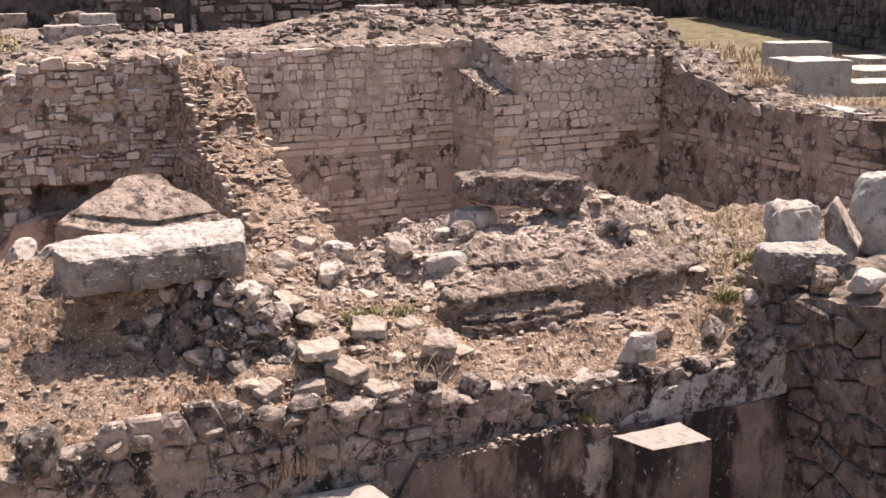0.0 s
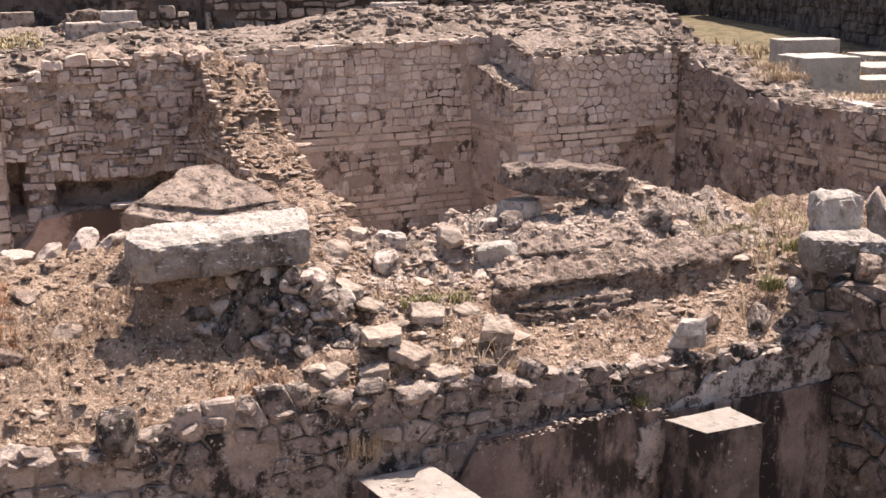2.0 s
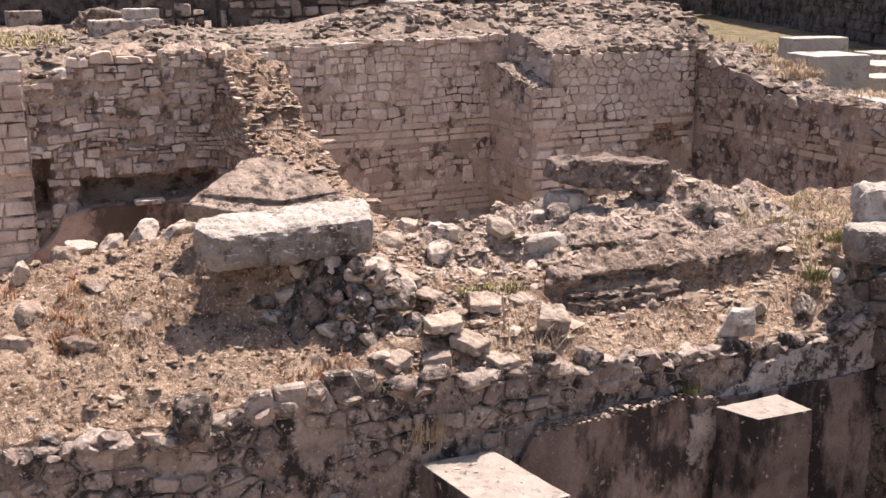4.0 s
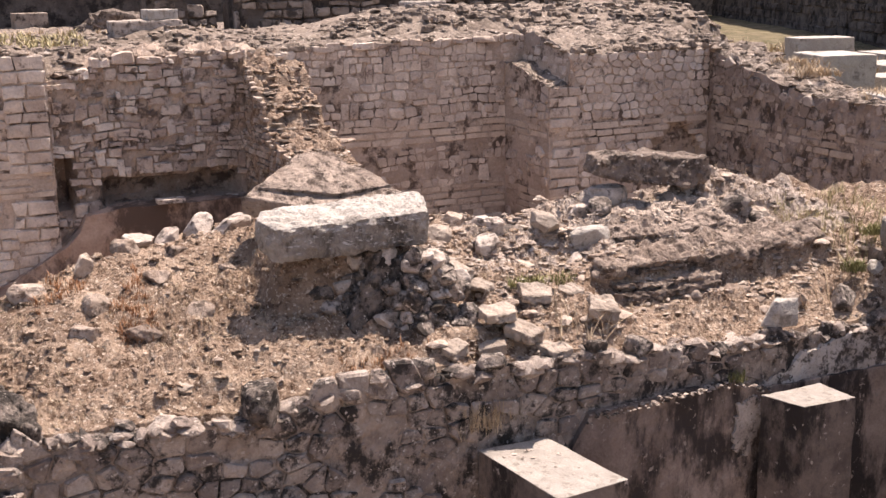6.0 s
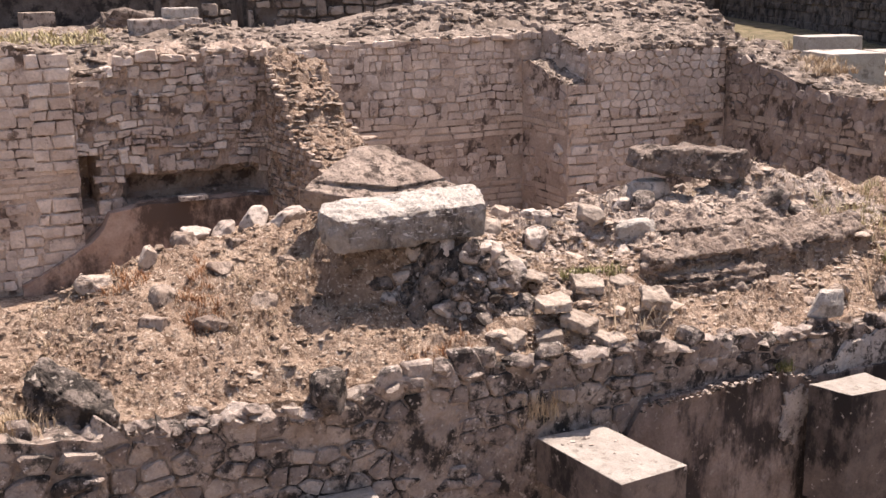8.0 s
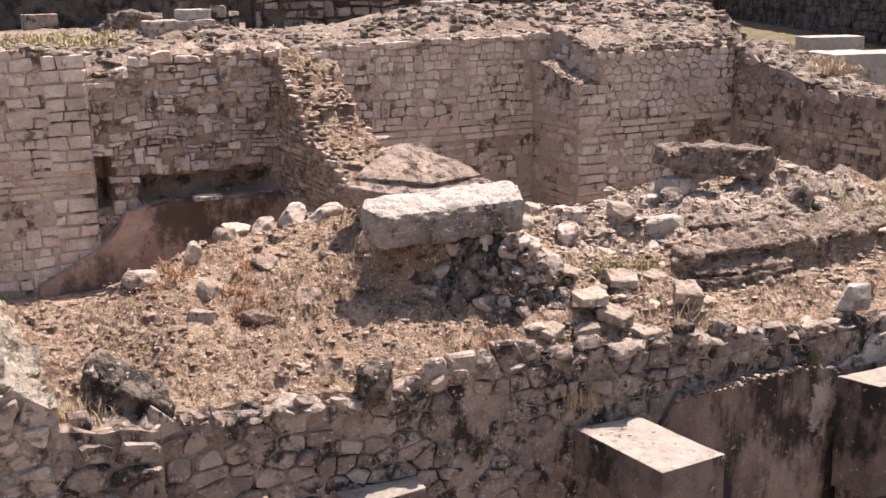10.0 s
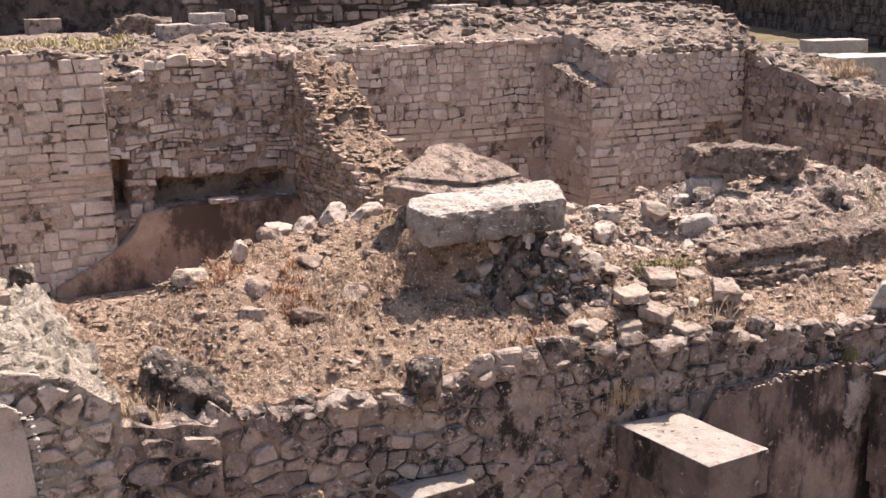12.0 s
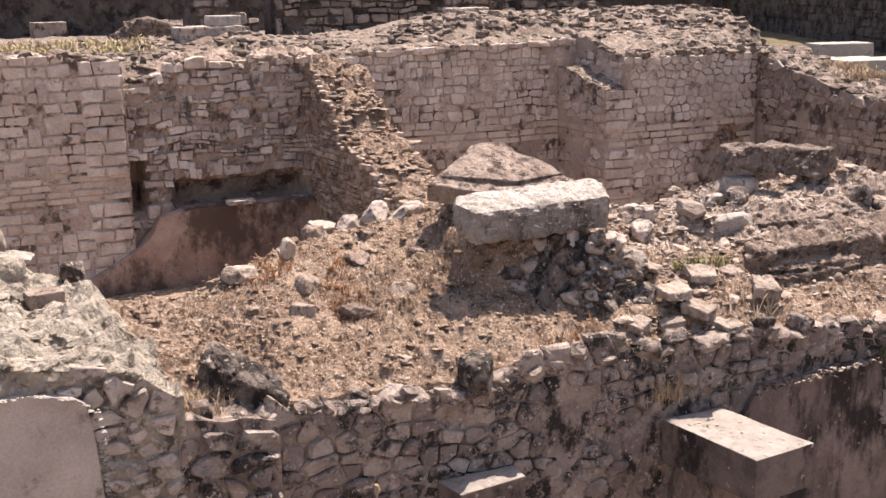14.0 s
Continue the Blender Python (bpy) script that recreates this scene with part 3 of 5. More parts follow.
def terrace(x, y):
    """Height of the earth: crusted clods on the open slope, thin broken beds of rock towards the mound."""
    z = terrace_smooth(x, y) + 0.05 * fbm(x * 2.0, y * 2.0)
    rocky = smooth(2.1, 3.0, x) * smooth(7.25, 7.6, y) * (1 - smooth(5.9, 6.3, x))
    ridge = min(1.8, noise.ridged_multi_fractal(Vector((x * 2.3, y * 2.9, 1.3)), 0.95, 2.2, 3, 1.0, 1.4))
    crust = 0.06 * (ridge - 1.1) * (0.45 + 0.75 * smooth(-0.25, 0.25, fbm(x * 1.1, y * 1.4, 8.0, 2)))
    patchy = 0.5 + 0.8 * smooth(-0.3, 0.3, fbm(x * 1.3, y * 1.6, 21.0, 2))
    grit = patchy * (0.030 * fbm(x * 8, y * 9, 7, 3) + 0.034 * abs(fbm(x * 17, y * 19, 3, 3)) + 0.016 * fbm(x * 34, y * 34, 5, 2))
    beds = 0.0
    if rocky > 0:
        q = z - 0.06 + 0.13 * fbm(x * 1.7, y * 3.0, 11.0, 4) + 0.05 * (ridge - 0.6)
        bed = 0.05 + 0.02 * fbm(x * 0.9, y * 0.9, 5.0, 2)
        k = q / bed + 0.8 * fbm(x * 3.1, y * 3.1, 2.0, 2)
        f = k - math.floor(k)
        beds = q - z + (smooth(0.5, 1.0, f) - f) * bed * 0.8
    z += (crust + grit) * (1 - 0.6 * rocky) + beds * rocky
    k = smooth(6.5, 6.74, y)
    return z * k + (1 - k) * (front_top(min(max(x + 1.5, 0.0), 7.3)) + 0.01 + 0.03 * fbm(x * 6, y * 6, 3.0, 3))


def build_terrace():
    xs = list(np.arange(-1.75, 6.0, 0.019)) + list(np.arange(6.0, 8.0, 0.05))
    verts, faces = [], []
    k = 112
    for x in xs:
        yb = terrace_back(x)
        for j in range(k):
            y = 6.53 + (yb - 6.53) * j / (k - 1)
            drop = 0.0 if j < k - 8 else 0.012 * (j - k + 8) ** 1.6
            verts.append((x, y, terrace(x, y) - drop - (0.06 if j == 0 else 0)))
        for q, (dy, dz) in enumerate(((0.12, 0.5), (0.2, 1.2), (0.3, 3.4))):
            verts.append((x, yb + dy + 0.05 * fbm(x * 3, q), terrace_smooth(x, yb) - dz))
    n = k + 3
    for i in range(len(xs) - 1):
        for j in range(n - 1):
            b = i * n + j
            faces.append((b, b + n, b + n + 1, b + 1))
    me = finish(mesh_of("earth_terrace", verts, faces, M_EARTH))
    me.materials.append(M_MOUND)
    for q in me.polygons:
        x, y, _ = q.center
        if smooth(2.1, 3.0, x) * smooth(7.2, 7.7, y) * (1 - smooth(5.8, 6.3, x)) + 0.35 * fbm(x * 3, y * 3, 6.0, 3) > 0.45:
            q.material_index = 1
    return tagged(new("earth_terrace", me),
                  "sloping terrace of dry brown earth and rubble", "ground", kind="structure")


build_terrace()

# ---------------------------------------------------------------- front wall, its plaster and its cut blocks
wall_front = tagged(core("wall_front", (-1.5, 6.472, 0), (1, 0, 0), (0, -1, 0), 7.35, 0.3, FLOOR, lambda s: front_top(s) - 0.03, M_FRONT_MORTAR, step=0.035, rough=0.035, back_drop=0.2),
                    "rubble stone retaining wall with black lichen and crumbling mortar", "wall", kind="structure")


def plaster_edge(x):
    return float(np.interp(x, [2.5, 2.75, 3.1, 3.77, 4.0, 4.2, 4.5, 5.0, 5.4, 5.85], [0.55, 0.93, 0.95, 0.98, 0.97, 0.9, 0.86, 0.86, 0.86, 0.86]))


def front_skip(s, z):
    x = s - 1.5
    if x > 2.6 and z < plaster_edge(x) + 0.03 or x > 4.55 and z < 1.15:
        return True
    return fbm(x * 1.3, z * 2.2, 6.0, 3) > (0.45 if x < 0.9 else 0.05) and z < front_top(s) - 0.1


front_stones = fitted((-1.5, 6.478, 0), (1, 0, 0), (0, -1, 0), 7.35, 0.0, front_top, (0.08, 0.17), (0.10, 0.26), 0.032, joint=0.007, jitter=0.7, skip=front_skip, soften=(0.05, 0.2))
front_stones.sort(key=lambda p: -p[0][2])

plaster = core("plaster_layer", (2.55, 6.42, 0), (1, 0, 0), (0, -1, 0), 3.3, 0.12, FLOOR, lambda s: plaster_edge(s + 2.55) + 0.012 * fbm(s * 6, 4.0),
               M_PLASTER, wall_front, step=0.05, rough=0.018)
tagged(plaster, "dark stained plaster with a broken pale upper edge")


patch = core("plaster_patch", (4.3, 6.448, 0), (1, 0, 0), (0, -1, 0), 1.52, 0.05, 0.8, jag(lerp_profile((0, 0.93), (0.25, 0.98), (0.45, 1.12), (1.52, 1.19)), 0.06, 5.0, 2.0),
             M_PALE_PLASTER, wall_front, step=0.03, rough=0.035)
tagged(patch, "pale scratched plaster patch with dark stains")


def flake(name, outline, y, material, parent, label, thick=0.012):
    """A ragged plaster remnant on a face that looks towards -y."""
    r = random.Random(len(outline) + int(y * 100))
    pts = []
    for i, (x, z) in enumerate(outline):
        x2, z2 = outline[(i + 1) % len(outline)]
        for j in range(9):
            f = j / 9
            pts.append((x + (x2 - x) * f + r.uniform(-0.022, 0.022), z + (z2 - z) * f + r.uniform(-0.022, 0.022)))
    cx, cz = sum(p[0] for p in pts) / len(pts), sum(p[1] for p in pts) / len(pts)
    k = len(pts)
    verts = [(x, y + 0.02, z) for x, z in pts] + [(cx + (x - cx) * 0.97, y - thick * r.uniform(0.6, 1.3), cz + (z - cz) * 0.97) for x, z in pts] + [(cx, y - thick, cz)]
    faces = [(i, (i + 1) % k, k + (i + 1) % k, k + i) for i in range(k)] + [(k + i, k + (i + 1) % k, 2 * k) for i in range(k)]
    ob = new(name, finish(mesh_of(name, verts, faces, material)))
    ob.parent = parent
    return tagged(ob, label)


flake("plaster_remnant", [(3.98, 0.50), (4.03, 0.78), (4.16, 0.84), (4.26, 0.78), (4.24, 0.56), (4.14, 0.36), (4.06, 0.38)], 6.41, M_PALE_PLASTER, wall_front,
      "pale flaking plaster remnant on the blackened wall")


def cut_block(outline, top, thick, label, foot):
    ob = thing("stone_block", label, "stone block", outline[0][0], outline[0][1], top - thick)
    x0, y0 = outline[0]
    # Every face but the top gets the weathered colour with shade in it.
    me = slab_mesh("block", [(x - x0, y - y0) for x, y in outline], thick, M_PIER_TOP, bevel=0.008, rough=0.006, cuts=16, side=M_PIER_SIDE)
    b = new("block", me)
    b.parent = ob
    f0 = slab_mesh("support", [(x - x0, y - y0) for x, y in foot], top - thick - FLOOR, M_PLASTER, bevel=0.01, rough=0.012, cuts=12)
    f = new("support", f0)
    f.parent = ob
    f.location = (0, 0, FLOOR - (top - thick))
    return ob


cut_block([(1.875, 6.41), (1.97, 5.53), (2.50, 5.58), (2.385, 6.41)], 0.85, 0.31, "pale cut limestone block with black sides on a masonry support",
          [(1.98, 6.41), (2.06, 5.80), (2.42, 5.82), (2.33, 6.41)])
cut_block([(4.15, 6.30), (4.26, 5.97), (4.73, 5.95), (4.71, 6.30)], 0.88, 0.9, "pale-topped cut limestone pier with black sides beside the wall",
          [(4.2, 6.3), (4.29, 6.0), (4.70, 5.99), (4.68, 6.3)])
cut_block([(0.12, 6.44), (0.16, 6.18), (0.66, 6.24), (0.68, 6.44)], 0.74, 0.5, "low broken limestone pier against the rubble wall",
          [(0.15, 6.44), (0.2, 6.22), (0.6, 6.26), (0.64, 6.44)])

# ---------------------------------------------------------------- masonry stub and plaster panel beyond the terrace's end
stub_top = jag(lerp_profile((0, 2.1), (1.6, 2.02), (2.4, 1.92), (2.85, 1.80), (3.05, 1.66)), 0.03, 2.5, 8.0)
wall_stub = tagged(core("wall_stub", (-4.6, 6.332, 0), (1, 0, 0), (0, -1, 0), 3.1, 2.3, FLOOR, stub_top, M_STUB, step=0.04, rough=0.10, crown=0.02),
                   "thick broken rubble wall with a grey weathered crown", "wall", kind="structure")
stub_stones = fitted((-4.6, 6.335, 0), (1, 0, 0), (0, -1, 0), 3.1, 0.3, lambda s: stub_top(s) + 0.04, (0.07, 0.14), (0.09, 0.22), 0.022, joint=0.012, jitter=0.7, skip=lambda s, z: fbm(s * 2.0, z * 2.5, 2.0, 3) > 0.42)
stub_stones.sort(key=lambda p: -p[0][0])
wall_step = tagged(core("wall_step", (-1.55, 6.33, 0), (1, 0, 0), (0, -1, 0), 0.6, 0.5, FLOOR, jag(lerp_profile((0, 1.50), (0.6, 1.40)), 0.02, 5, 1.0),
                        M_FRONT_MORTAR, step=0.05, rough=0.03), "stepped end of a rubble wall with dry grass", "wall", kind="structure")
step_stones = fitted((-1.55, 6.33, 0), (1, 0, 0), (0, -1, 0), 0.6, 0.3, lambda s: 1.42, (0.10, 0.16), (0.13, 0.26), 0.04, joint=0.014, jitter=0.5)
panel_top = jag(lerp_profile((0, 1.82), (2.13, 1.81), (2.33, 1.80), (2.5, 1.76), (2.575, 1.70), (2.60, 1.5), (2.65, 0.6)), 0.015, 6.0, 5.0)
panel = tagged(core("plaster_panel", (-4.6, 6.28, 0), (1, 0, 0), (0, -1, 0), 2.65, 0.06, FLOOR, panel_top, M_SMOOTH_PLASTER, step=0.03, rough=0.006),
               "smooth grey plaster panel with a broken upper edge", "wall", kind="structure")

# ---------------------------------------------------------------- side wall that comes forward
side_top = jag(lerp_profile((0, 1.66), (0.5, 1.62), (1.4, 1.78), (4.4, 1.8)), 0.05, 2.5, 12.0)
wall_side = tagged(core("wall_side", (5.825, 7.0, 0), (0, -1, 0), (-1, 0, 0), 4.5, 2.0, FLOOR, side_top, M_RUBBLE_CORE, step=0.06, rough=0.05),
                   "dark rubble wall with lichen, meeting the retaining wall", "wall", kind="structure")
side_stones = fitted((5.82, 7.0, 0), (0, -1, 0), (-1, 0, 0), 4.5, -0.2, side_top, (0.12, 0.28), (0.15, 0.42), 0.04, joint=0.005, jitter=0.8, soften=(0.04, 0.16),
                     skip=lambda s, z: fbm(s * 1.6, z * 1.8, 4.0, 3) > 0.28)
side_stones.sort(key=lambda p: -p[0][1])

# ---------------------------------------------------------------- back court walls
BACK = 20.68


def band_courses(origin, along, out, length, z0, count, pitch=0.14):
    got = []
    for i in range(count):
        got += courses(origin, along, out, length, z0 + i * pitch, (lambda zt: (lambda s: zt))(z0 + i * pitch + pitch * 0.99), (pitch, pitch), (0.35, 0.75),
                       0.016, gap=0.018, wild=0.12, tilt=0.9)[:]
    return got


def no_band(*spans):
    return lambda s, z: any(a < z < b for a, b in spans)


SPANS = ((0.64, 1.13), (-0.80, -0.18))


def dressed(origin, along, out, length, top, course=(0.12, 0.20), width=(0.14, 0.34), extra=None, jitter=0.4, bottom=-1.3):
    """Squared rubble of uneven size, fitted closely, above and below the brick bands."""
    test = no_band(*SPANS)
    return fitted(origin, along, out, length, bottom, top, course, width, 0.028, joint=0.007, jitter=jitter, soften=(0.10, 0.30), big=0.05,
                  skip=lambda s, z: test(s, z) or (extra is not None and extra(s, z)))


def bands(origin, along, out, length):
    return band_courses(origin, along, out, length, 0.68, 3) + band_courses(origin, along, out, length, -0.76, 4)


centre_top = jag(lerp_profile((0, 2.55), (0.9, 2.62), (5.3, 2.72)), 0.05, 1.6, 3.0)
wall_centre = tagged(core("wall_centre", (4.8, BACK, 0), (1, 0, 0), (0, -1, 0), 5.4, 1.2, FLOOR, centre_top, M_BACK_MORTAR, step=0.12, rough=0.04, crown=0.08, crown_material=M_RUBBLE_CORE),
                     "ancient court wall of pale squared rubble with brick bands", "wall", kind="structure")
centre_stones = coursed((4.8, BACK, 0), (1, 0, 0), (0, -1, 0), 5.35, -1.3, centre_top, (0.12, 0.20), (0.13, 0.36), 0.022, joint=0.007, wave=0.6, merge=0.12, soften=(0.10, 0.30),
                        lost=0.02, skip=lambda s, z: no_band(*SPANS)(s, z) or fbm(s * 1.1, z * 1.6, 3.0, 3) > (0.05 if z < 0.66 else 0.5))
centre_bands = bands((4.8, BACK, 0), (1, 0, 0), (0, -1, 0), 5.35)

def niche(x, z):
    """The blocked arch beside the inner corner."""
    return ((x - 12.64) / 0.72) ** 2 + (max(z, 0.2) - 0.2) ** 2 / 0.56 < 1.0


pier_top = jag(lerp_profile((0, 1.83), (0.42, 1.84), (0.46, 2.42), (3.7, 2.4)), 0.04, 2.0, 4.0)
wall_projection = tagged(core("wall_projection", (9.7, 18.92, 0), (1, 0, 0), (0, -1, 0), 4.0, 2.6, FLOOR, pier_top, M_BACK_MORTAR, step=0.08, rough=0.06, crown=0.1, back_drop=-0.45, crown_material=M_RUBBLE_CORE,
                              dent=lambda s, z: 0.22 if niche(s + 9.7, z) else 0.0),
                         "projecting wall of pale stones with a squared corner and brick bands", "wall", kind="structure")
projection_stones = dressed((9.7, 18.92, 0), (1, 0, 0), (0, -1, 0), 3.7, pier_top, course=(0.12, 0.19), width=(0.13, 0.28), jitter=0.6,
                            extra=lambda s, z: niche(s + 9.7, z) or (s < 0.66 and z < 1.86))
corner_stones = coursed((9.7, 18.9, 0), (1, 0, 0), (0, -1, 0), 0.68, -1.3, lambda s: 1.84, (0.17, 0.22), (0.42, 0.68), 0.03, joint=0.008, wave=0.1, skip=no_band((0.70, 1.1), (-0.74, -0.2)),
                        lost=0.0, merge=0.0, soften=(0.02, 0.08))
projection_bands = [p for p in bands((9.7, 18.92, 0), (1, 0, 0), (0, -1, 0), 3.7) if not niche(p[0][0], p[0][2])]
flank_stones = dressed((9.7, BACK - 0.05, 0), (0, -1, 0), (-1, 0, 0), 1.7, lambda s: 1.84, extra=lambda s, z: s < 1.35 and fbm(s * 2, z * 2, 1.0, 3) > -0.12)
upper_flank = coursed((10.16, BACK - 0.05, 0), (0, -1, 0), (-1, 0, 0), 1.65, 1.85, lambda s: 2.42, (0.13, 0.2), (0.16, 0.36), 0.05, joint=0.012, soften=(0.1, 0.3))
flank_bands = bands((9.7, BACK - 0.05, 0), (0, -1, 0), (-1, 0, 0), 1.7)

court_top = jag(lerp_profile((0, 2.42), (1.03, 2.10), (2.04, 1.87), (3.13, 1.67), (4.37, 1.66), (5.8, 1.72), (9.5, 1.7)), 0.05, 1.6, 6.0)
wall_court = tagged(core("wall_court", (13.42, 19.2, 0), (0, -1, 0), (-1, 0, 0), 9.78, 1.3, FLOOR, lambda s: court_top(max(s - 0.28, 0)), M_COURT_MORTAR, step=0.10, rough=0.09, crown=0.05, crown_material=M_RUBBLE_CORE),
                    "court side wall with brick bands and a crumbling top", "wall", kind="structure")
court_stones = dressed((13.42, 18.9, 0), (0, -1, 0), (-1, 0, 0), 9.4, court_top, course=(0.12, 0.22), width=(0.14, 0.38), jitter=0.6,
                       extra=lambda s, z: fbm(s * 1.3, z * 1.8, 7.0, 3) > (0.05 if z < 0.66 else 0.3))
court_bands = bands((13.42, 18.9, 0), (0, -1, 0), (-1, 0, 0), 9.4)

rough_top = jag(lerp_profile((0, 2.2), (0.5, 2.3), (1.0, 2.62), (3.6, 2.6), (4.0, 2.45)), 0.05, 1.8, 7.0)
wall_rough = tagged(core("wall_rough", (0.9, 20.88, 0), (1, 0, 0), (0, -1, 0), 4.0, 1.2, FLOOR, rough_top, M_BACK_MORTAR, step=0.07, rough=0.09, crown=0.1,
                         dent=lambda s, z: 0.55 * (smooth(1.68, 1.85, s + 0.9) * (1 - smooth(4.1, 4.3, s + 0.9)) * smooth(-0.05, 0.02, z) * (1 - smooth(0.38, 0.5, z + 0.1 * fbm(s * 2, 3.0))))
                         + 0.6 * (smooth(0.93, 0.98, s + 0.9) * (1 - smooth(1.2, 1.28, s + 0.9)) * smooth(-0.05, 0.0, z) * (1 - smooth(0.88, 0.95, z)))),
                    "court wall robbed of its facing, with rough rubble and hollows", "wall", kind="structure")


def hollow(s, z):
    x = s + 0.9
    return (1.75 < x < 4.3 and -0.05 < z < 0.52) or (0.95 < x < 1.3 and -0.1 < z < 0.95) or z < -0.25


rough_stones = coursed((0.9, 20.86, 0), (1, 0, 0), (0, -1, 0), 4.0, -0.3, rough_top, (0.06, 0.17), (0.08, 0.42), 0.045, joint=0.005, wave=1.3,
                       skip=lambda s, z: hollow(s, z) or fbm(s * 1.5, z * 2.2, 9.0, 3) > 0.30, lost=0.16, merge=0.28, soften=(0.03, 0.22))
pillar_top = jag(lerp_profile((0, 2.8), (3.2, 2.78), (3.9, 2.6)), 0.03, 1.6, 9.0)
wall_pillar = tagged(core("wall_pillar", (-3.0, 20.66, 0), (1, 0, 0), (0, -1, 0), 3.92, 1.3, FLOOR, pillar_top, M_BACK_MORTAR, step=0.12, rough=0.03, crown=0.05),
                     "court wall end of squared pale stones and brick bands", "wall", kind="structure")
pillar_stones = coursed((-3.0, 20.66, 0), (1, 0, 0), (0, -1, 0), 3.9, -1.3, pillar_top, (0.15, 0.23), (0.18, 0.46), 0.028, joint=0.009, wave=0.25,
                        skip=lambda s, z: 0.24 < z < 0.78 or s > 3.2 or fbm(s * 1.4, z * 1.6, 2.0, 3) > 0.45, soften=(0.06, 0.22))
quoins = coursed((0.18, 20.645, 0), (1, 0, 0), (0, -1, 0), 0.72, -1.3, lambda s: 2.74, (0.17, 0.25), (0.40, 0.72), 0.035, joint=0.009, wave=0.15, skip=no_band((0.28, 0.74)), lost=0.0, merge=0.0,
                 soften=(0.03, 0.1))
pillar_bands = band_courses((-3.0, 20.66, 0), (1, 0, 0), (0, -1, 0), 3.9, 0.28, 4, 0.12)
tagged(core("stained_plaster", (-0.2, 20.5, 0), (1, 0, 0), (0, -1, 0), 4.8, 0.45, FLOOR, jag(lerp_profile((0, -1.2), (0.3, -1.1), (0.55, -0.95), (1.2, -0.6), (1.42, -0.4), (1.55, -0.1), (2.2, 0.0), (4.8, -0.02)), 0.03, 2.0, 3.0),
                       M_RED_EARTH, step=0.12, rough=0.03), "reddish stained plaster along the foot of the court wall", "wall", kind="structure")

# ruined cross wall that steps down towards the terrace
spur_top = jag(lerp_profile((0, 2.55), (0.5, 2.05), (0.9, 1.75), (1.4, 1.32), (2.5, 0.95), (3.4, 0.62), (4.7, 0.36), (6.5, -0.1)), 0.07, 1.8, 2.0)
wall_spur = tagged(core("wall_spur", (4.35, 20.8, 0), (0, -1, 0), (-1, 0, 0), 6.5, 1.1, FLOOR, spur_top, M_EARTH, step=0.07, rough=0.11, crown=0.06),
                   "ruined cross wall stepping down, its broken top covered in dry earth", "wall", kind="structure")
spur_stones = coursed((4.35, 20.6, 0), (0, -1, 0), (-1, 0, 0), 6.3, -1.2, lambda s: spur_top(s) - 0.02, (0.05, 0.12), (0.14, 0.42), 0.05, joint=0.006, wave=0.7, lost=0.3)
end_stones = coursed((4.4, 14.3, 0), (1, 0, 0), (0, -1, 0), 1.0, -1.2, lambda s: -0.1, (0.07, 0.15), (0.16, 0.36), 0.05, joint=0.012)


# ---------------------------------------------------------------- raised ground behind the court
def upper(x, y):
    left = float(np.interp(y, [19, 21.5, 24, 39, 88, 140], [2.5, 2.66, 2.8, 2.25, 0.85, 0.4]))
    right = float(np.interp(y, [8, 16, 19, 22, 28, 34, 50, 140], [1.5, 1.6, 1.3, 0.5, -0.05, 0.0, 0.35, 0.4]))
    k = max(smooth(15.4, 16.8, x + 0.05 * (y - 21)), 1 - smooth(20.2, 21.2, y))
    z = left * (1 - k) + right * k
    ridge = smooth(20.9, 22.4, y) * (1 - smooth(23.8, 25.5, y)) * smooth(5.5, 9.0, x) * (1 - smooth(15.2, 16.4, x))
    z += 0.42 * ridge + 0.24 * math.exp(-(((x - 3.4) / 1.3) ** 2 + ((y - 22.8) / 0.9) ** 2))
    z += 0.09 * fbm(x * 1.2, y * 1.2) + 0.07 * abs(fbm(x * 3, y * 3, 2)) + 0.03 * fbm(x * 9, y * 9)
    if y < 21.6:
        z -= 0.25 * (1 - smooth(20.95, 21.6, y))
    return z


ux = list(np.arange(-14, 17.1, 0.16))
uy = list(np.arange(20.95, 27, 0.16)) + list(np.arange(27, 60, 0.8)) + [65, 75, 88, 100, 140]
sheet("upper_ground", "rubble-strewn raised ground with dry grass behind the court", "ground", ux, uy, upper, M_RUBBLE_CORE)
sheet("side_ground", "dry grassy ground beyond the court side wall", "ground", list(np.arange(14.3, 20, 0.16)) + list(np.arange(20, 60, 0.8)),
      list(np.arange(8, 21.3, 0.2)), upper, M_FIELD)

sheet("field", "dry grassy clearing beyond the court", "ground", list(np.arange(16.9, 22, 0.3)) + list(np.arange(22, 90, 1.0)), uy, upper, M_FIELD)

def broken_row(y, x0, x1, fn, height, width, proud, lost=0.3):
    """One row of stones left standing across a slope: fn(x, y) is the ground."""
    got, x = [], x0
    while x < x1:
        b, h0 = rng.uniform(*width), rng.uniform(*height)
        if rng.random() > lost:
            yy = y + rng.uniform(-0.12, 0.12)
            z = fn(x + b / 2, yy) - 0.03
            sl = rng.uniform(-0.25, 0.25) * h0
            poly = [(x, z), (x + b / 2, z - 0.02), (x + b, z), (x + b * rng.uniform(0.9, 1.0), z + h0 + sl), (x + b * 0.5, z + h0 * rng.uniform(0.9, 1.15)), (x + b * rng.uniform(0, 0.1), z + h0 - sl)]
            got.append(stone_from(poly, Vector((0, yy, 0)), Vector((1, 0, 0)), Vector((0, -1, 0)), proud, 0.006, height[0], (0.05, 0.2)))
        x += b
    return [g for g in got if g]


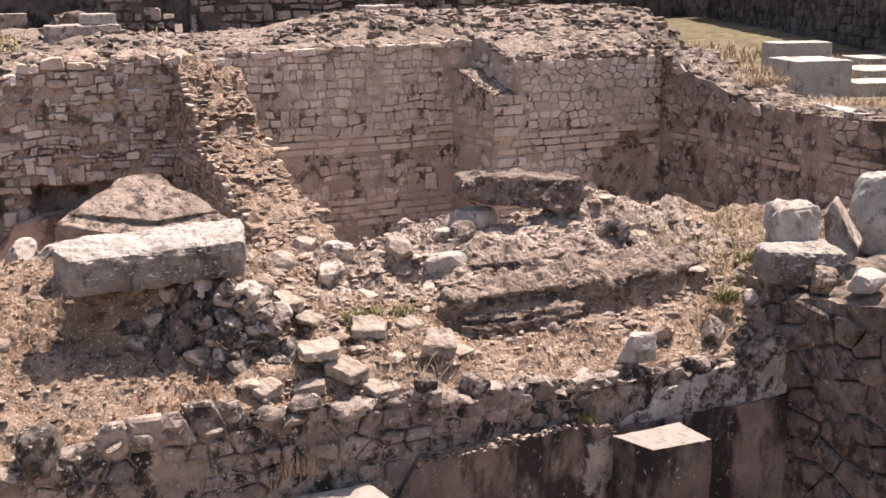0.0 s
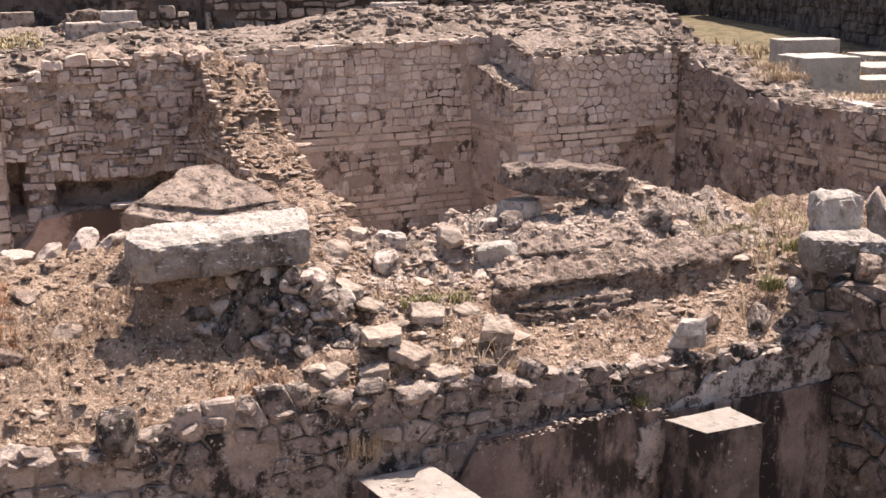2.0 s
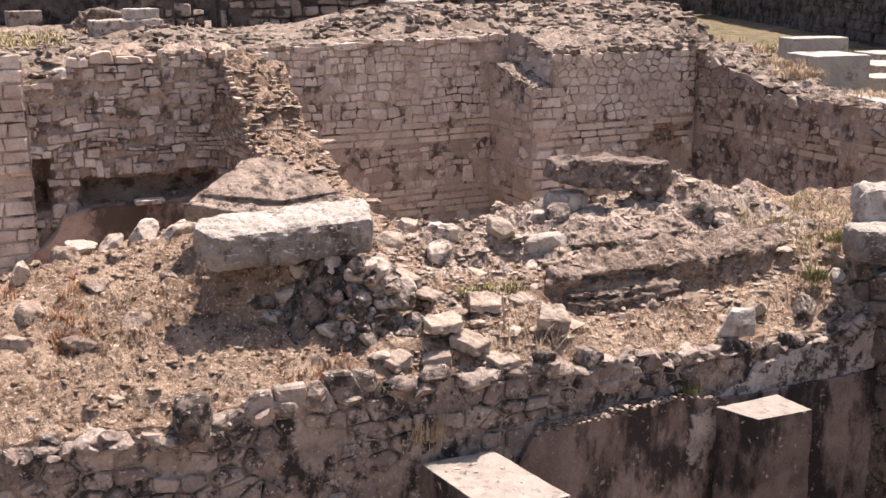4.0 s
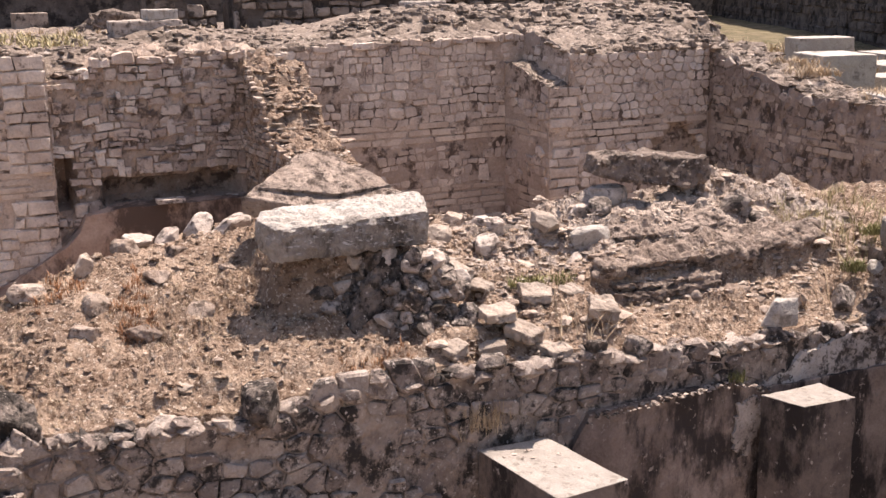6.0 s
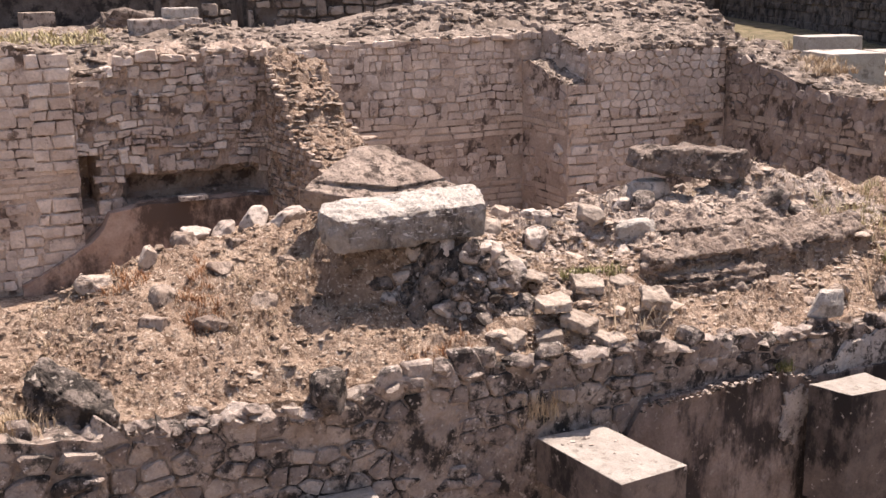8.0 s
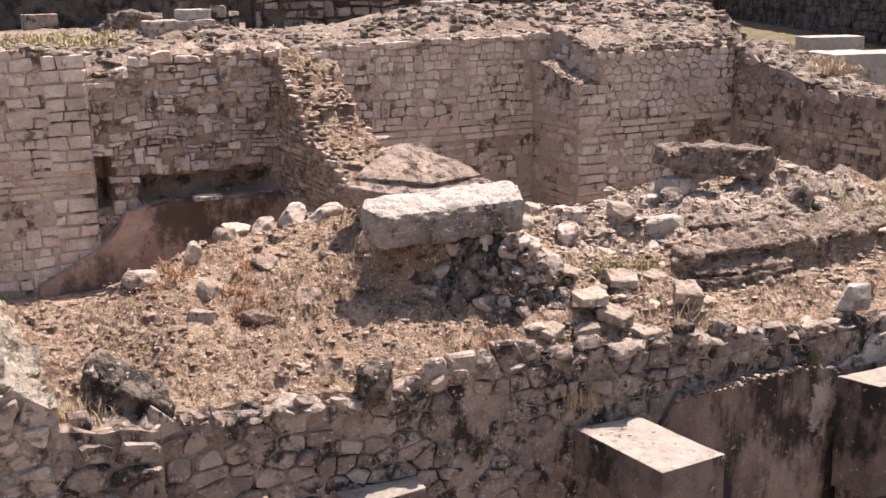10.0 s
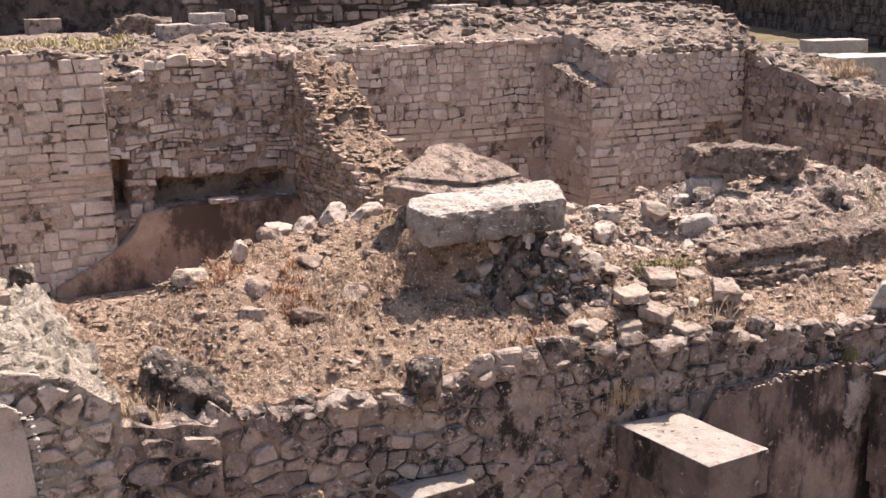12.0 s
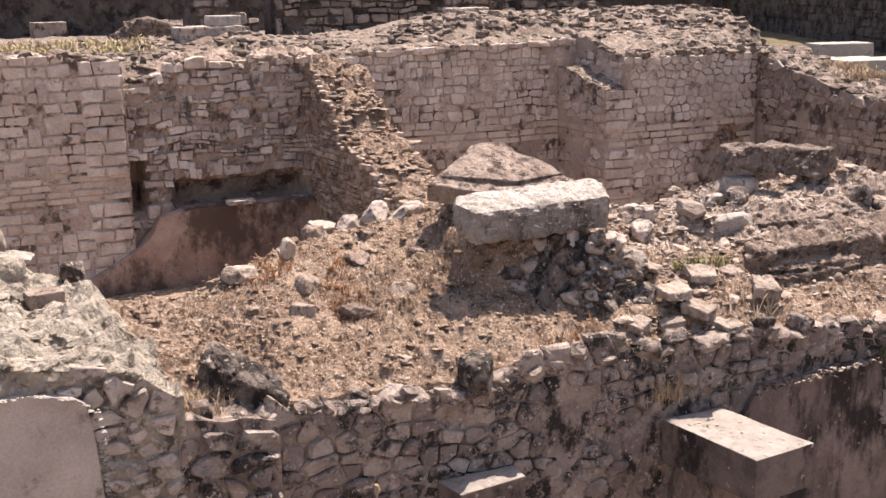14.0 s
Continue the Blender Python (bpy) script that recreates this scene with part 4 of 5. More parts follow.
crown_rows = []
for i in range(10):
    crown_rows += broken_row(20.98 + 0.23 * i, 5.2 + 0.2 * i, 15.9, upper, (0.04, 0.13), (0.08, 0.30), 0.08, 0.36)
    crown_rows += broken_row(21.0 + 0.22 * i, -4.0, 5.2, upper, (0.03, 0.10), (0.08, 0.30), 0.08, 0.55)
for i in range(9):
    crown_rows += broken_row(19.0 + 0.27 * i, 10.2, 13.6, lambda x, y: pier_top(x - 9.7) + 0.45 * (y - 18.92) / 2.6 + 0.04, (0.05, 0.14), (0.09, 0.30), 0.08, 0.25)
rough_caps = broken_row(20.98, 0.95, 4.5, lambda x, y: rough_top(x - 0.9) - 0.10, (0.10, 0.20), (0.22, 0.5), 0.10, 0.12)
centre_caps = broken_row(BACK + 0.06, 4.9, 10.1, lambda x, y: centre_top(x - 4.8) - 0.06, (0.07, 0.15), (0.16, 0.5), 0.07, 0.25)
spur_rows = []
for i in range(19):
    spur_rows += broken_row(20.5 - 0.32 * i, 4.38, 5.4, lambda x, y: spur_top(20.8 - y) - 0.06, (0.05, 0.12), (0.16, 0.5), 0.12, 0.22)

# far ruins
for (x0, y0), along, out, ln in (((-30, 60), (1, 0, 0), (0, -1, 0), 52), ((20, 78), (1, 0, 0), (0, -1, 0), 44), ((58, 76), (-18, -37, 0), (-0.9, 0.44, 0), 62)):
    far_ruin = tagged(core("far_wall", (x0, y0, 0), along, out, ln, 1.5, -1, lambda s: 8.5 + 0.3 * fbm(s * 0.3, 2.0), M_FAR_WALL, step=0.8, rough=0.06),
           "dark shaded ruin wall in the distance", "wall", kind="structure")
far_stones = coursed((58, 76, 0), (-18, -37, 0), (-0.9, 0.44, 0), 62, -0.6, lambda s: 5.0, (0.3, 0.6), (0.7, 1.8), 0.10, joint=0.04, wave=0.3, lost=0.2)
mid_walls = []
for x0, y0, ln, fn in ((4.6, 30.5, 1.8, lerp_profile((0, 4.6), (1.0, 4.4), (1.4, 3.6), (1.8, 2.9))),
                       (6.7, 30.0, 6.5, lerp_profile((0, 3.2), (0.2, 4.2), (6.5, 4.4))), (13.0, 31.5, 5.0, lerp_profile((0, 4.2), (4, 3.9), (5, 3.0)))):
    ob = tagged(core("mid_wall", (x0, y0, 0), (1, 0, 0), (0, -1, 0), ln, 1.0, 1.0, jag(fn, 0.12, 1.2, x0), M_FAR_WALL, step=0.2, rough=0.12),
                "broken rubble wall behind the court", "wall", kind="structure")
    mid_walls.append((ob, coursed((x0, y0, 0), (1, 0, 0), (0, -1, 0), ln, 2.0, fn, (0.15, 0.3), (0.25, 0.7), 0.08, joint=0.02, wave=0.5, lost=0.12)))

# ---------------------------------------------------------------- the large loose stones
def prism(name, face, depth, material, rough=0.012, size=0.06, bevel=0.012):
    """A slab from the corners of its upper face and the vector to its lower face."""
    bm = bmesh.new()
    up = [bm.verts.new(p) for p in face]
    f = bm.faces.new(up)
    g = bmesh.ops.extrude_face_region(bm, geom=[f])
    bmesh.ops.translate(bm, verts=[v for v in g["geom"] if isinstance(v, bmesh.types.BMVert)], vec=depth)
    bmesh.ops.recalc_face_normals(bm, faces=bm.faces)
    if bevel:
        bmesh.ops.bevel(bm, geom=bm.edges[:], offset=bevel, segments=2, affect="EDGES", profile=0.6)
    bmesh.ops.triangulate(bm, faces=bm.faces)
    for _ in range(6):
        longest = [e for e in bm.edges if e.calc_length() > size]
        if not longest:
            break
        bmesh.ops.subdivide_edges(bm, edges=longest, cuts=1)
        bmesh.ops.triangulate(bm, faces=[q for q in bm.faces if len(q.verts) > 3])
    bm.normal_update()
    for v in bm.verts:
        d = fbm(v.co.x * 4, v.co.y * 4, v.co.z * 4) + 0.7 * fbm(v.co.x * 13, v.co.y * 13, v.co.z * 13)
        v.co += v.normal * d * rough
    me = bpy.data.meshes.new(name)
    bm.to_mesh(me)
    bm.free()
    me.materials.append(material)
    return new(name, me)


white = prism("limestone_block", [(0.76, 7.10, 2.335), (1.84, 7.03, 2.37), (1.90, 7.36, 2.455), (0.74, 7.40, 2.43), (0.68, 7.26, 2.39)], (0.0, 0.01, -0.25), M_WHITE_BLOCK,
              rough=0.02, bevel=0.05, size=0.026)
# Faces that don't point up take the darker copy, shade painted in.
white.data.materials.append(M_BLOCK_SHADE_SIDE)
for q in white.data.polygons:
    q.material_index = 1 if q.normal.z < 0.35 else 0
tagged(white, "long white limestone block with shade-darkened lichen sides on a rubble stump", "stone block")
wedge = thing("wedge_slab", "brown triangular sandstone slab in layers, leaning behind the white block", "stone slab", 1.3, 7.9, 2.3)
for nm, face, depth in (("upper_layer", [(0.88, 7.88, 2.48), (1.26, 8.12, 2.665), (1.50, 8.12, 2.665), (1.83, 7.66, 2.45), (1.40, 7.62, 2.43)], (0.01, 0.04, -0.06)),
                        ("lower_layer", [(0.74, 7.86, 2.43), (1.24, 8.16, 2.61), (1.52, 8.14, 2.61), (1.88, 7.60, 2.40), (1.22, 7.56, 2.35)], (0.02, 0.06, -0.14))):
    layer = prism(nm, face, depth, M_WEDGE, rough=0.02)
    layer.parent = wedge
    layer.matrix_parent_inverse = wedge.matrix_world.inverted()
tagged(prism("dark_block", [(3.90, 8.2, 2.25), (3.95, 8.2, 2.38), (4.10, 8.18, 2.43), (4.26, 8.15, 2.39), (4.44, 8.12, 2.42), (4.60, 8.08, 2.37), (4.92, 8.0, 2.35),
                            (4.96, 7.98, 2.16), (4.7, 8.0, 2.11), (4.3, 8.08, 2.17)], (0.06, 0.30, 0.0), M_LICHEN_BLOCK, rough=0.03, bevel=0.02, size=0.045),
       "long lichen-dark stone block lying on the mound", "stone block")


def stump():
    ob = thing("masonry_stump", "lichen-black stump of rubble masonry under the white block", "masonry", 1.5, 7.1, 1.45)
    bm = boulder(9, 0.84, 0.54, 0.60, cuts=10, detail=5, rough=0.13)
    bmesh.ops.translate(bm, verts=bm.verts, vec=(0.08, 0.12, 0))
    part("core", bm, M_BLACK_ROCK, ob)
    r = random.Random(4)
    for i in range(135):
        u, v = r.random(), r.random()
        x = -0.42 + 0.98 * u
        z = 0.03 + 0.58 * v - 0.18 * max(0, u - 0.72) * 4 * v
        front = 0.10 - 0.38 * smooth(0.15, 0.7, u) + 0.16 * v
        y = front + r.uniform(-0.02, 0.05)
        if u > 0.9:
            y += r.uniform(0, 0.3)
        sz = r.uniform(0.07, 0.19)
        bm = boulder(900 + i, sz * r.uniform(1, 1.5), sz, sz * r.uniform(0.6, 0.9), cuts=11, detail=3, rough=0.06)
        bmesh.ops.transform(bm, matrix=pose(x, y, z, r.uniform(-25, 25), r.uniform(-25, 25), r.uniform(0, 360)), verts=bm.verts)
        part("stone", bm, M_DARK_ROCK if r.random() < 0.82 else M_PALE_STONE, ob)
    # Packing stones wear the dark block's colour to imitate shade beneath the limestone.
    for x, y, z, l, h in ((-0.52, 0.46, 0.40, 0.30, 0.26), (-0.36, 0.44, 0.26, 0.36, 0.42), (-0.12, 0.4, 0.3, 0.5, 0.40)):
        bm = boulder(int(700 + x * 100), l, 0.36, h, cuts=8, detail=4, rough=0.07)
        bmesh.ops.translate(bm, verts=bm.verts, vec=(x, y, z))
        part("packing_stone", bm, M_LICHEN_BLOCK, ob)
    for x, y, z, l in ((-0.30, 0.30, 0.50, 0.34), (-0.06, 0.26, 0.52, 0.3), (-0.2, 0.26, 0.32, 0.3)):
        bm = boulder(int(1000 + x * 100), l, 0.3, 0.16, cuts=6, detail=3, rough=0.05)
        bmesh.ops.translate(bm, verts=bm.verts, vec=(x, y, z))
        part("stone", bm, M_TAN_SLAB, ob)


stump()


# ledge of bedded rock across the slope, each bed a layer of its own
def ledge(label, front, back, layers, seed):
    r = random.Random(seed)
    ob = thing("rock_ledge", label, "rock", front[0][0], front[0][1], front[0][2])
    z = 0.0
    for h in layers:
        dy, dx = r.uniform(-0.03, 0.03), r.uniform(-0.06, 0.06)
        face = [(x + dx, y + dy + r.uniform(-0.03, 0.03), q + z) for x, y, q in front] + [(x, y, q + z) for x, y, q in back]
        bed = prism("bed", face, (0.0, 0.015, -h), M_WEDGE if r.random() < 0.5 else M_BROWN_SLAB, rough=0.05, bevel=0.008, size=0.028)
        bed.parent = ob
        bed.matrix_parent_inverse = ob.matrix_world.inverted()
        z -= h * 0.9
    return ob


ledge("long bedded brown rock ledge across the terrace slope", [(3.30, 7.20, 1.735), (3.64, 7.20, 1.735), (4.25, 7.20, 1.735), (4.85, 7.22, 1.735), (5.55, 7.28, 1.75)],
      [(5.6, 7.5, 1.83), (4.4, 7.55, 1.83), (3.4, 7.4, 1.80)], (0.06, 0.05, 0.08, 0.08), 3)
ledge("lower broken layer of the brown rock ledge", [(3.40, 7.12, 1.60), (3.8, 7.08, 1.59), (4.4, 7.1, 1.58)], [(4.4, 7.3, 1.62), (3.42, 7.3, 1.63)], (0.06, 0.08, 0.08), 5)
ledge("weathered rock layer above the ledge", [(3.7, 7.60, 1.86), (4.2, 7.56, 1.86), (4.9, 7.60, 1.88)], [(4.8, 7.85, 1.94), (3.8, 7.85, 1.93)], (0.05, 0.08, 0.08), 7)

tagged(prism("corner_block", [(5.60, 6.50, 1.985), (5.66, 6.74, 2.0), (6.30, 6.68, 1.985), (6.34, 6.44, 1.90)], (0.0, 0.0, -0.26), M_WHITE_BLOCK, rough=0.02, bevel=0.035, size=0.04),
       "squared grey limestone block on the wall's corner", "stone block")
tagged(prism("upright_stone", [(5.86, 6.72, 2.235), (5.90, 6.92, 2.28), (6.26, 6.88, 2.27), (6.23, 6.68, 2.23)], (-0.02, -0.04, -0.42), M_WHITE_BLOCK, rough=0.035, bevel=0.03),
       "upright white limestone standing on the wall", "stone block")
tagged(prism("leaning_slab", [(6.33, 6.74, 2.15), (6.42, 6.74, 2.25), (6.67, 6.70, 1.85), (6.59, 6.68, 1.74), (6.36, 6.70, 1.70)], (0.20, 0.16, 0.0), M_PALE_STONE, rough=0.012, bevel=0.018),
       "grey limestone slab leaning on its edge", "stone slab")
rock("round_boulder", "rounded grey limestone boulder on the wall", "boulder", M_WHITE_BLOCK, 34, 7.42, 7.2, 1.64, (0.6, 0.5, 0.66), 0, detail=4, cuts=3, keep=0.9)
rock("column_piece", "short rounded stone drum propping the lichen-dark block", "stone drum", M_PALE_STONE, 58, 4.08, 8.3, terrace(4.08, 8.3) - 0.03, (0.40, 0.30, 0.17), 8, detail=4, cuts=3, keep=0.88, rough=0.03)
rock("white_slab", "flat white limestone on the side wall", "stone slab", M_WHITE_BLOCK, 36, 6.15, 6.1, 1.72, (0.4, 0.3, 0.14), 10, cuts=5, detail=3)
rock("dark_stone", "dark brown stone on the side wall", "rock", M_BROWN_SLAB, 37, 5.98, 6.32, 1.66, (0.26, 0.22, 0.2), 40)
rock("white_rock", "angular white limestone rock at the wall's edge", "rock", M_WHITE_BLOCK, 35, 4.5, 6.54, 1.30, (0.26, 0.33, 0.21), 80, rough=0.03, cuts=10)


# Side faces of these two also get the limestone with painted shade.
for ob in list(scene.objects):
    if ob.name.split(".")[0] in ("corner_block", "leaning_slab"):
        ob.data.materials.append(M_BLOCK_SHADE_SIDE)
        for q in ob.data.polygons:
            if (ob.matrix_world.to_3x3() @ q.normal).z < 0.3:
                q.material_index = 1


def tan_slab(x, y, top, w, d, h, turn, lean, seed, material=M_TAN_SLAB, label="tan flat building stone lying loose on the slope"):
    r = random.Random(seed)
    w, d, h = w * 0.95, d * 0.95, h * 0.55
    o = [(-w / 2 * r.uniform(0.7, 1), -d / 2 * r.uniform(0.8, 1)), (w / 2 * r.uniform(0.7, 1), -d / 2 * r.uniform(0.8, 1)), (w / 2, d / 2 * r.uniform(0.2, 0.6)),
         (w / 2 * r.uniform(0.3, 0.8), d / 2), (-w / 2 * r.uniform(0.5, 1), d / 2 * r.uniform(0.7, 1))]
    ob = new("loose_slab", slab_mesh("loose_slab", o, h, material, bevel=0.010, rough=0.022, cuts=16))
    ob.matrix_world = pose(x, y, top - h - 0.01, lean[0], lean[1], turn)
    return tagged(ob, label, "stone", "loose building stones")


for args in ((1.80, 6.66, 1.55, 0.24, 0.2, 0.14, 25, (14, -8), 1), (2.2, 6.74, 1.71, 0.32, 0.22, 0.13, 4, (6, 2), 2), (2.62, 7.01, 1.73, 0.32, 0.24, 0.12, -10, (10, 4), 3),
             (2.36, 6.65, 1.58, 0.26, 0.24, 0.15, 30, (14, 0), 4), (3.03, 6.76, 1.65, 0.28, 0.24, 0.17, -15, (16, 8), 5), (2.14, 7.30, 1.90, 0.26, 0.24, 0.14, 20, (10, 10), 6),
             (2.08, 6.64, 1.52, 0.26, 0.18, 0.14, -8, (10, -4), 7), (2.55, 6.58, 1.45, 0.28, 0.2, 0.15, 10, (12, 4), 8), (2.95, 7.02, 1.69, 0.22, 0.16, 0.08, 5, (8, 0), 9),
             (2.28, 7.15, 1.78, 0.22, 0.18, 0.08, 35, (8, 0), 10)):
    tan_slab(*args)

# stones along the rim and on the slope, each by its place and size
for i, (x, y, z, a, b, c, m) in enumerate((
        (0.13, 8.5, 1.98, 0.24, 0.2, 0.15, M_PALE_STONE), (0.37, 8.5, 2.0, 0.26, 0.2, 0.15, M_PALE_STONE), (0.6, 8.52, 2.0, 0.2, 0.2, 0.18, M_PALE_STONE),
        (0.83, 8.42, 2.02, 0.28, 0.22, 0.18, M_PALE_STONE), (-0.33, 7.95, 1.95, 0.2, 0.16, 0.14, M_RUBBLE), (-0.72, 7.85, 1.78, 0.22, 0.18, 0.12, M_RUBBLE),
        (0.0, 8.3, 1.98, 0.22, 0.2, 0.14, M_RUBBLE), (2.84, 8.1, 1.9, 0.26, 0.2, 0.2, M_PALE_STONE), (3.02, 8.1, 1.9, 0.28, 0.2, 0.14, M_DARK_ROCK),
        (2.67, 7.8, 1.82, 0.2, 0.18, 0.12, M_PALE_STONE), (3.57, 7.72, 1.78, 0.27, 0.22, 0.24, M_WHITE_BLOCK), (3.35, 7.62, 1.76, 0.16, 0.14, 0.12, M_PALE_STONE),
        (3.45, 8.3, 1.9, 0.28, 0.2, 0.16, M_PALE_STONE), (3.75, 8.25, 2.0, 0.2, 0.16, 0.14, M_PALE_STONE), (3.92, 8.12, 2.02, 0.3, 0.2, 0.16, M_DARK_ROCK),
        (3.25, 7.95, 1.86, 0.3, 0.2, 0.14, M_TAN_SLAB), (5.15, 7.95, 2.12, 0.3, 0.24, 0.14, M_DARK_ROCK), (5.4, 7.85, 2.1, 0.28, 0.24, 0.12, M_DARK_ROCK),
        (5.45, 7.6, 2.02, 0.26, 0.22, 0.14, M_PALE_STONE), (5.65, 7.55, 1.92, 0.22, 0.2, 0.12, M_DARK_ROCK), (4.65, 7.5, 1.86, 0.2, 0.16, 0.1, M_BROWN_SLAB),
        (4.9, 6.85, 1.5, 0.18, 0.14, 0.16, M_BROWN_SLAB), (5.3, 6.75, 1.45, 0.26, 0.2, 0.18, M_DARK_ROCK),
        (5.72, 6.85, 1.66, 0.16, 0.16, 0.14, M_WHITE_BLOCK), (5.45, 6.6, 1.35, 0.2, 0.16, 0.14, M_DARK_ROCK), (0.50, 6.52, 1.36, 0.36, 0.26, 0.25, M_BLACK_ROCK),
        (1.55, 6.52, 1.36, 0.22, 0.16, 0.12, M_DARK_ROCK), (2.0, 6.48, 1.34, 0.2, 0.16, 0.12, M_DARK_ROCK), (2.85, 6.5, 1.34, 0.2, 0.16, 0.12, M_DARK_ROCK),
        (3.2, 6.5, 1.28, 0.2, 0.16, 0.14, M_DARK_ROCK), (0.3, 7.35, 1.74, 0.2, 0.16, 0.1, M_BROWN_SLAB), (0.62, 7.75, 1.9, 0.18, 0.14, 0.1, M_BROWN_SLAB),
        (-0.1, 7.25, 1.68, 0.22, 0.16, 0.1, M_BROWN_SLAB), (-0.3, 7.55, 1.82, 0.24, 0.18, 0.14, M_BROWN_SLAB), (0.1, 7.7, 1.9, 0.2, 0.14, 0.1, M_RUBBLE),
        (0.3, 8.0, 1.98, 0.16, 0.14, 0.08, M_BROWN_SLAB), (0.05, 6.75, 1.48, 0.16, 0.12, 0.06, M_TAN_SLAB), (-0.45, 7.3, 1.66, 0.18, 0.14, 0.1, M_RUBBLE),
        (2.6, 8.35, 1.92, 0.3, 0.22, 0.16, M_RUBBLE), (2.35, 8.1, 1.9, 0.3, 0.24, 0.14, M_TAN_SLAB), (2.1, 7.75, 1.8, 0.26, 0.2, 0.14, M_RUBBLE))):
    rock("rock", {"white_limestone": "white weathered limestone rock on the dry slope", "lichen_black_rock": "dark lichen-covered rock on the terrace", "blackened_rock": "blackened squarish stone on the wall's rim",
                  "brown_sandstone": "brown earthy rock half sunk in the slope", "tan_stone_slab": "tan loose stone on the terrace"}.get(m.name, "pale grey rubble stone on the terrace"),
         "rock", m, 40 + i, x, y, terrace(x, y) - 0.28 * c - 0.02, (a * 1.2, b * 1.1, c * 1.05), (i * 67) % 360, ((i * 37) % 16 - 8, (i * 53) % 16 - 8), group="terrace rocks", cuts=9, rough=0.05)

tagged(prism("dark_slab", [(-1.32, 6.74, 1.72), (-1.16, 6.92, 1.74), (-0.84, 6.66, 1.56), (-0.83, 6.5, 1.48), (-1.0, 6.50, 1.54)], (-0.03, -0.02, -0.34), M_BLACK_ROCK, rough=0.035, bevel=0.012, size=0.03),
       "large lichen-black stone leaning at the wall's end", "rock")
rock("pale_block", "pale cut stone block on the broken wall", "stone block", M_TAN_SLAB, 91, -2.55, 9.5, 1.7, (0.9, 0.6, 0.55), 10, cuts=4, detail=5, rough=0.02)
rock("banded_slab", "banded grey slab lying on the broken wall", "stone slab", M_STUB, 92, -2.42, 8.5, 1.86, (0.75, 0.4, 0.24), 18, cuts=5, detail=4, rough=0.04)
rock("white_stone", "white broken stone on the banded slab", "rock", M_WHITE_BLOCK, 93, -2.1, 8.75, 1.93, (0.3, 0.2, 0.14), 18)
rock("grey_stone", "grey lichen stone on the broken wall", "rock", M_DARK_ROCK, 94, -1.75, 8.55, 1.82, (0.25, 0.2, 0.18), 50)
brick = new("loose_brick", slab_mesh("loose_brick", [(-0.12, -0.07), (0.12, -0.07), (0.12, 0.07), (-0.12, 0.07)], 0.10, M_BROWN_SLAB, bevel=0.008, rough=0.004, cuts=8))
brick.matrix_world = pose(-2.02, 8.0, 1.84, 4, 0, 12)
tagged(brick, "dark red-brown loose brick on the wall's crown", "brick")

rock("rubble_mound", "dark weathered mound of rubble behind the court", "rubble", M_LICHEN_BLOCK, 77, 5.6, 38.0, 1.9, (3.4, 2.0, 1.0), 0, detail=4, rough=0.2)
shelf = new("stone_shelf", slab_mesh("stone_shelf", [(-0.25, -0.1), (0.25, -0.1), (0.25, 0.15), (-0.25, 0.15)], 0.08, M_PALE_STONE, bevel=0.01, rough=0.008, cuts=8))
shelf.matrix_world = pose(2.82, 20.42, 0.03)
tagged(shelf, "pale flat stone on the ledge of the court wall", "stone slab")

# distance: stones and cut blocks behind the court
drum = new("white_block", slab_mesh("white_block", [(-0.3, -0.25), (0.3, -0.25), (0.28, 0.25), (-0.28, 0.25)], 0.2, M_WHITE_BLOCK, bevel=0.03, rough=0.01, cuts=10))
drum.matrix_world = pose(3.36, 22.95, 3.15, 0, 0, 8)
tagged(drum, "white cut stone resting on a grey slab", "stone block")
base_slab = new("grey_slab", slab_mesh("grey_slab", [(-0.75, -0.35), (0.6, -0.35), (0.58, 0.35), (-0.7, 0.35)], 0.4, M_PALE_STONE, bevel=0.03, rough=0.02, cuts=10))
base_slab.matrix_world = pose(3.12, 22.98, 2.75, 0, 0, 5)
tagged(base_slab, "grey stone slab on the raised ground", "stone slab")
for x, y, z, w, d, h, m, label in ((4.5, 58.0, 1.55, 1.5, 1.0, 0.9, M_MID_STONE, "squared grey stone block in the distance"),
                                   (10.3, 26.0, 3.0, 1.0, 0.6, 0.3, M_PALE_STONE, "pale slab on the ridge behind the court"),
                                   (25.5, 28.2, -0.2, 1.8, 2.0, 1.5, M_CONCRETE, "large grey concrete block beyond the court"),
                                   (27.1, 30.6, 0.2, 2.0, 1.1, 1.45, M_CONCRETE, "long grey concrete block beyond the court"),
                                   (29.6, 28.6, -0.2, 3.6, 1.6, 0.62, M_WHITE_BLOCK, "low pale concrete slab beyond the court"),
                                   (33.6, 31.2, -0.2, 6.0, 2.2, 0.72, M_WHITE_BLOCK, "pale concrete slab platform beyond the court"),
                                   (37.5, 35.0, -0.2, 6.0, 2.0, 0.75, M_WHITE_BLOCK, "pale slab behind the concrete platform")):
    ob = new("cut_block", slab_mesh("cut_block", [(-w / 2, -d / 2), (w / 2, -d / 2), (w / 2, d / 2), (-w / 2, d / 2)], h, m, bevel=0.04, rough=0.015, cuts=12))
    ob.matrix_world = pose(x, y, z, 0, 0, -14 if x > 20 else 6)
    tagged(ob, label, "stone block")
ob = new("white_plank", slab_mesh("white_plank", [(-0.1, -0.9), (0.2, -0.9), (0.25, 0.9), (-0.1, 0.9)], 0.1, M_WHITE_BLOCK, bevel=0.02, rough=0.01, cuts=10))
ob.matrix_world = pose(13.85, 14.6, 1.68, 0, 0, -20)
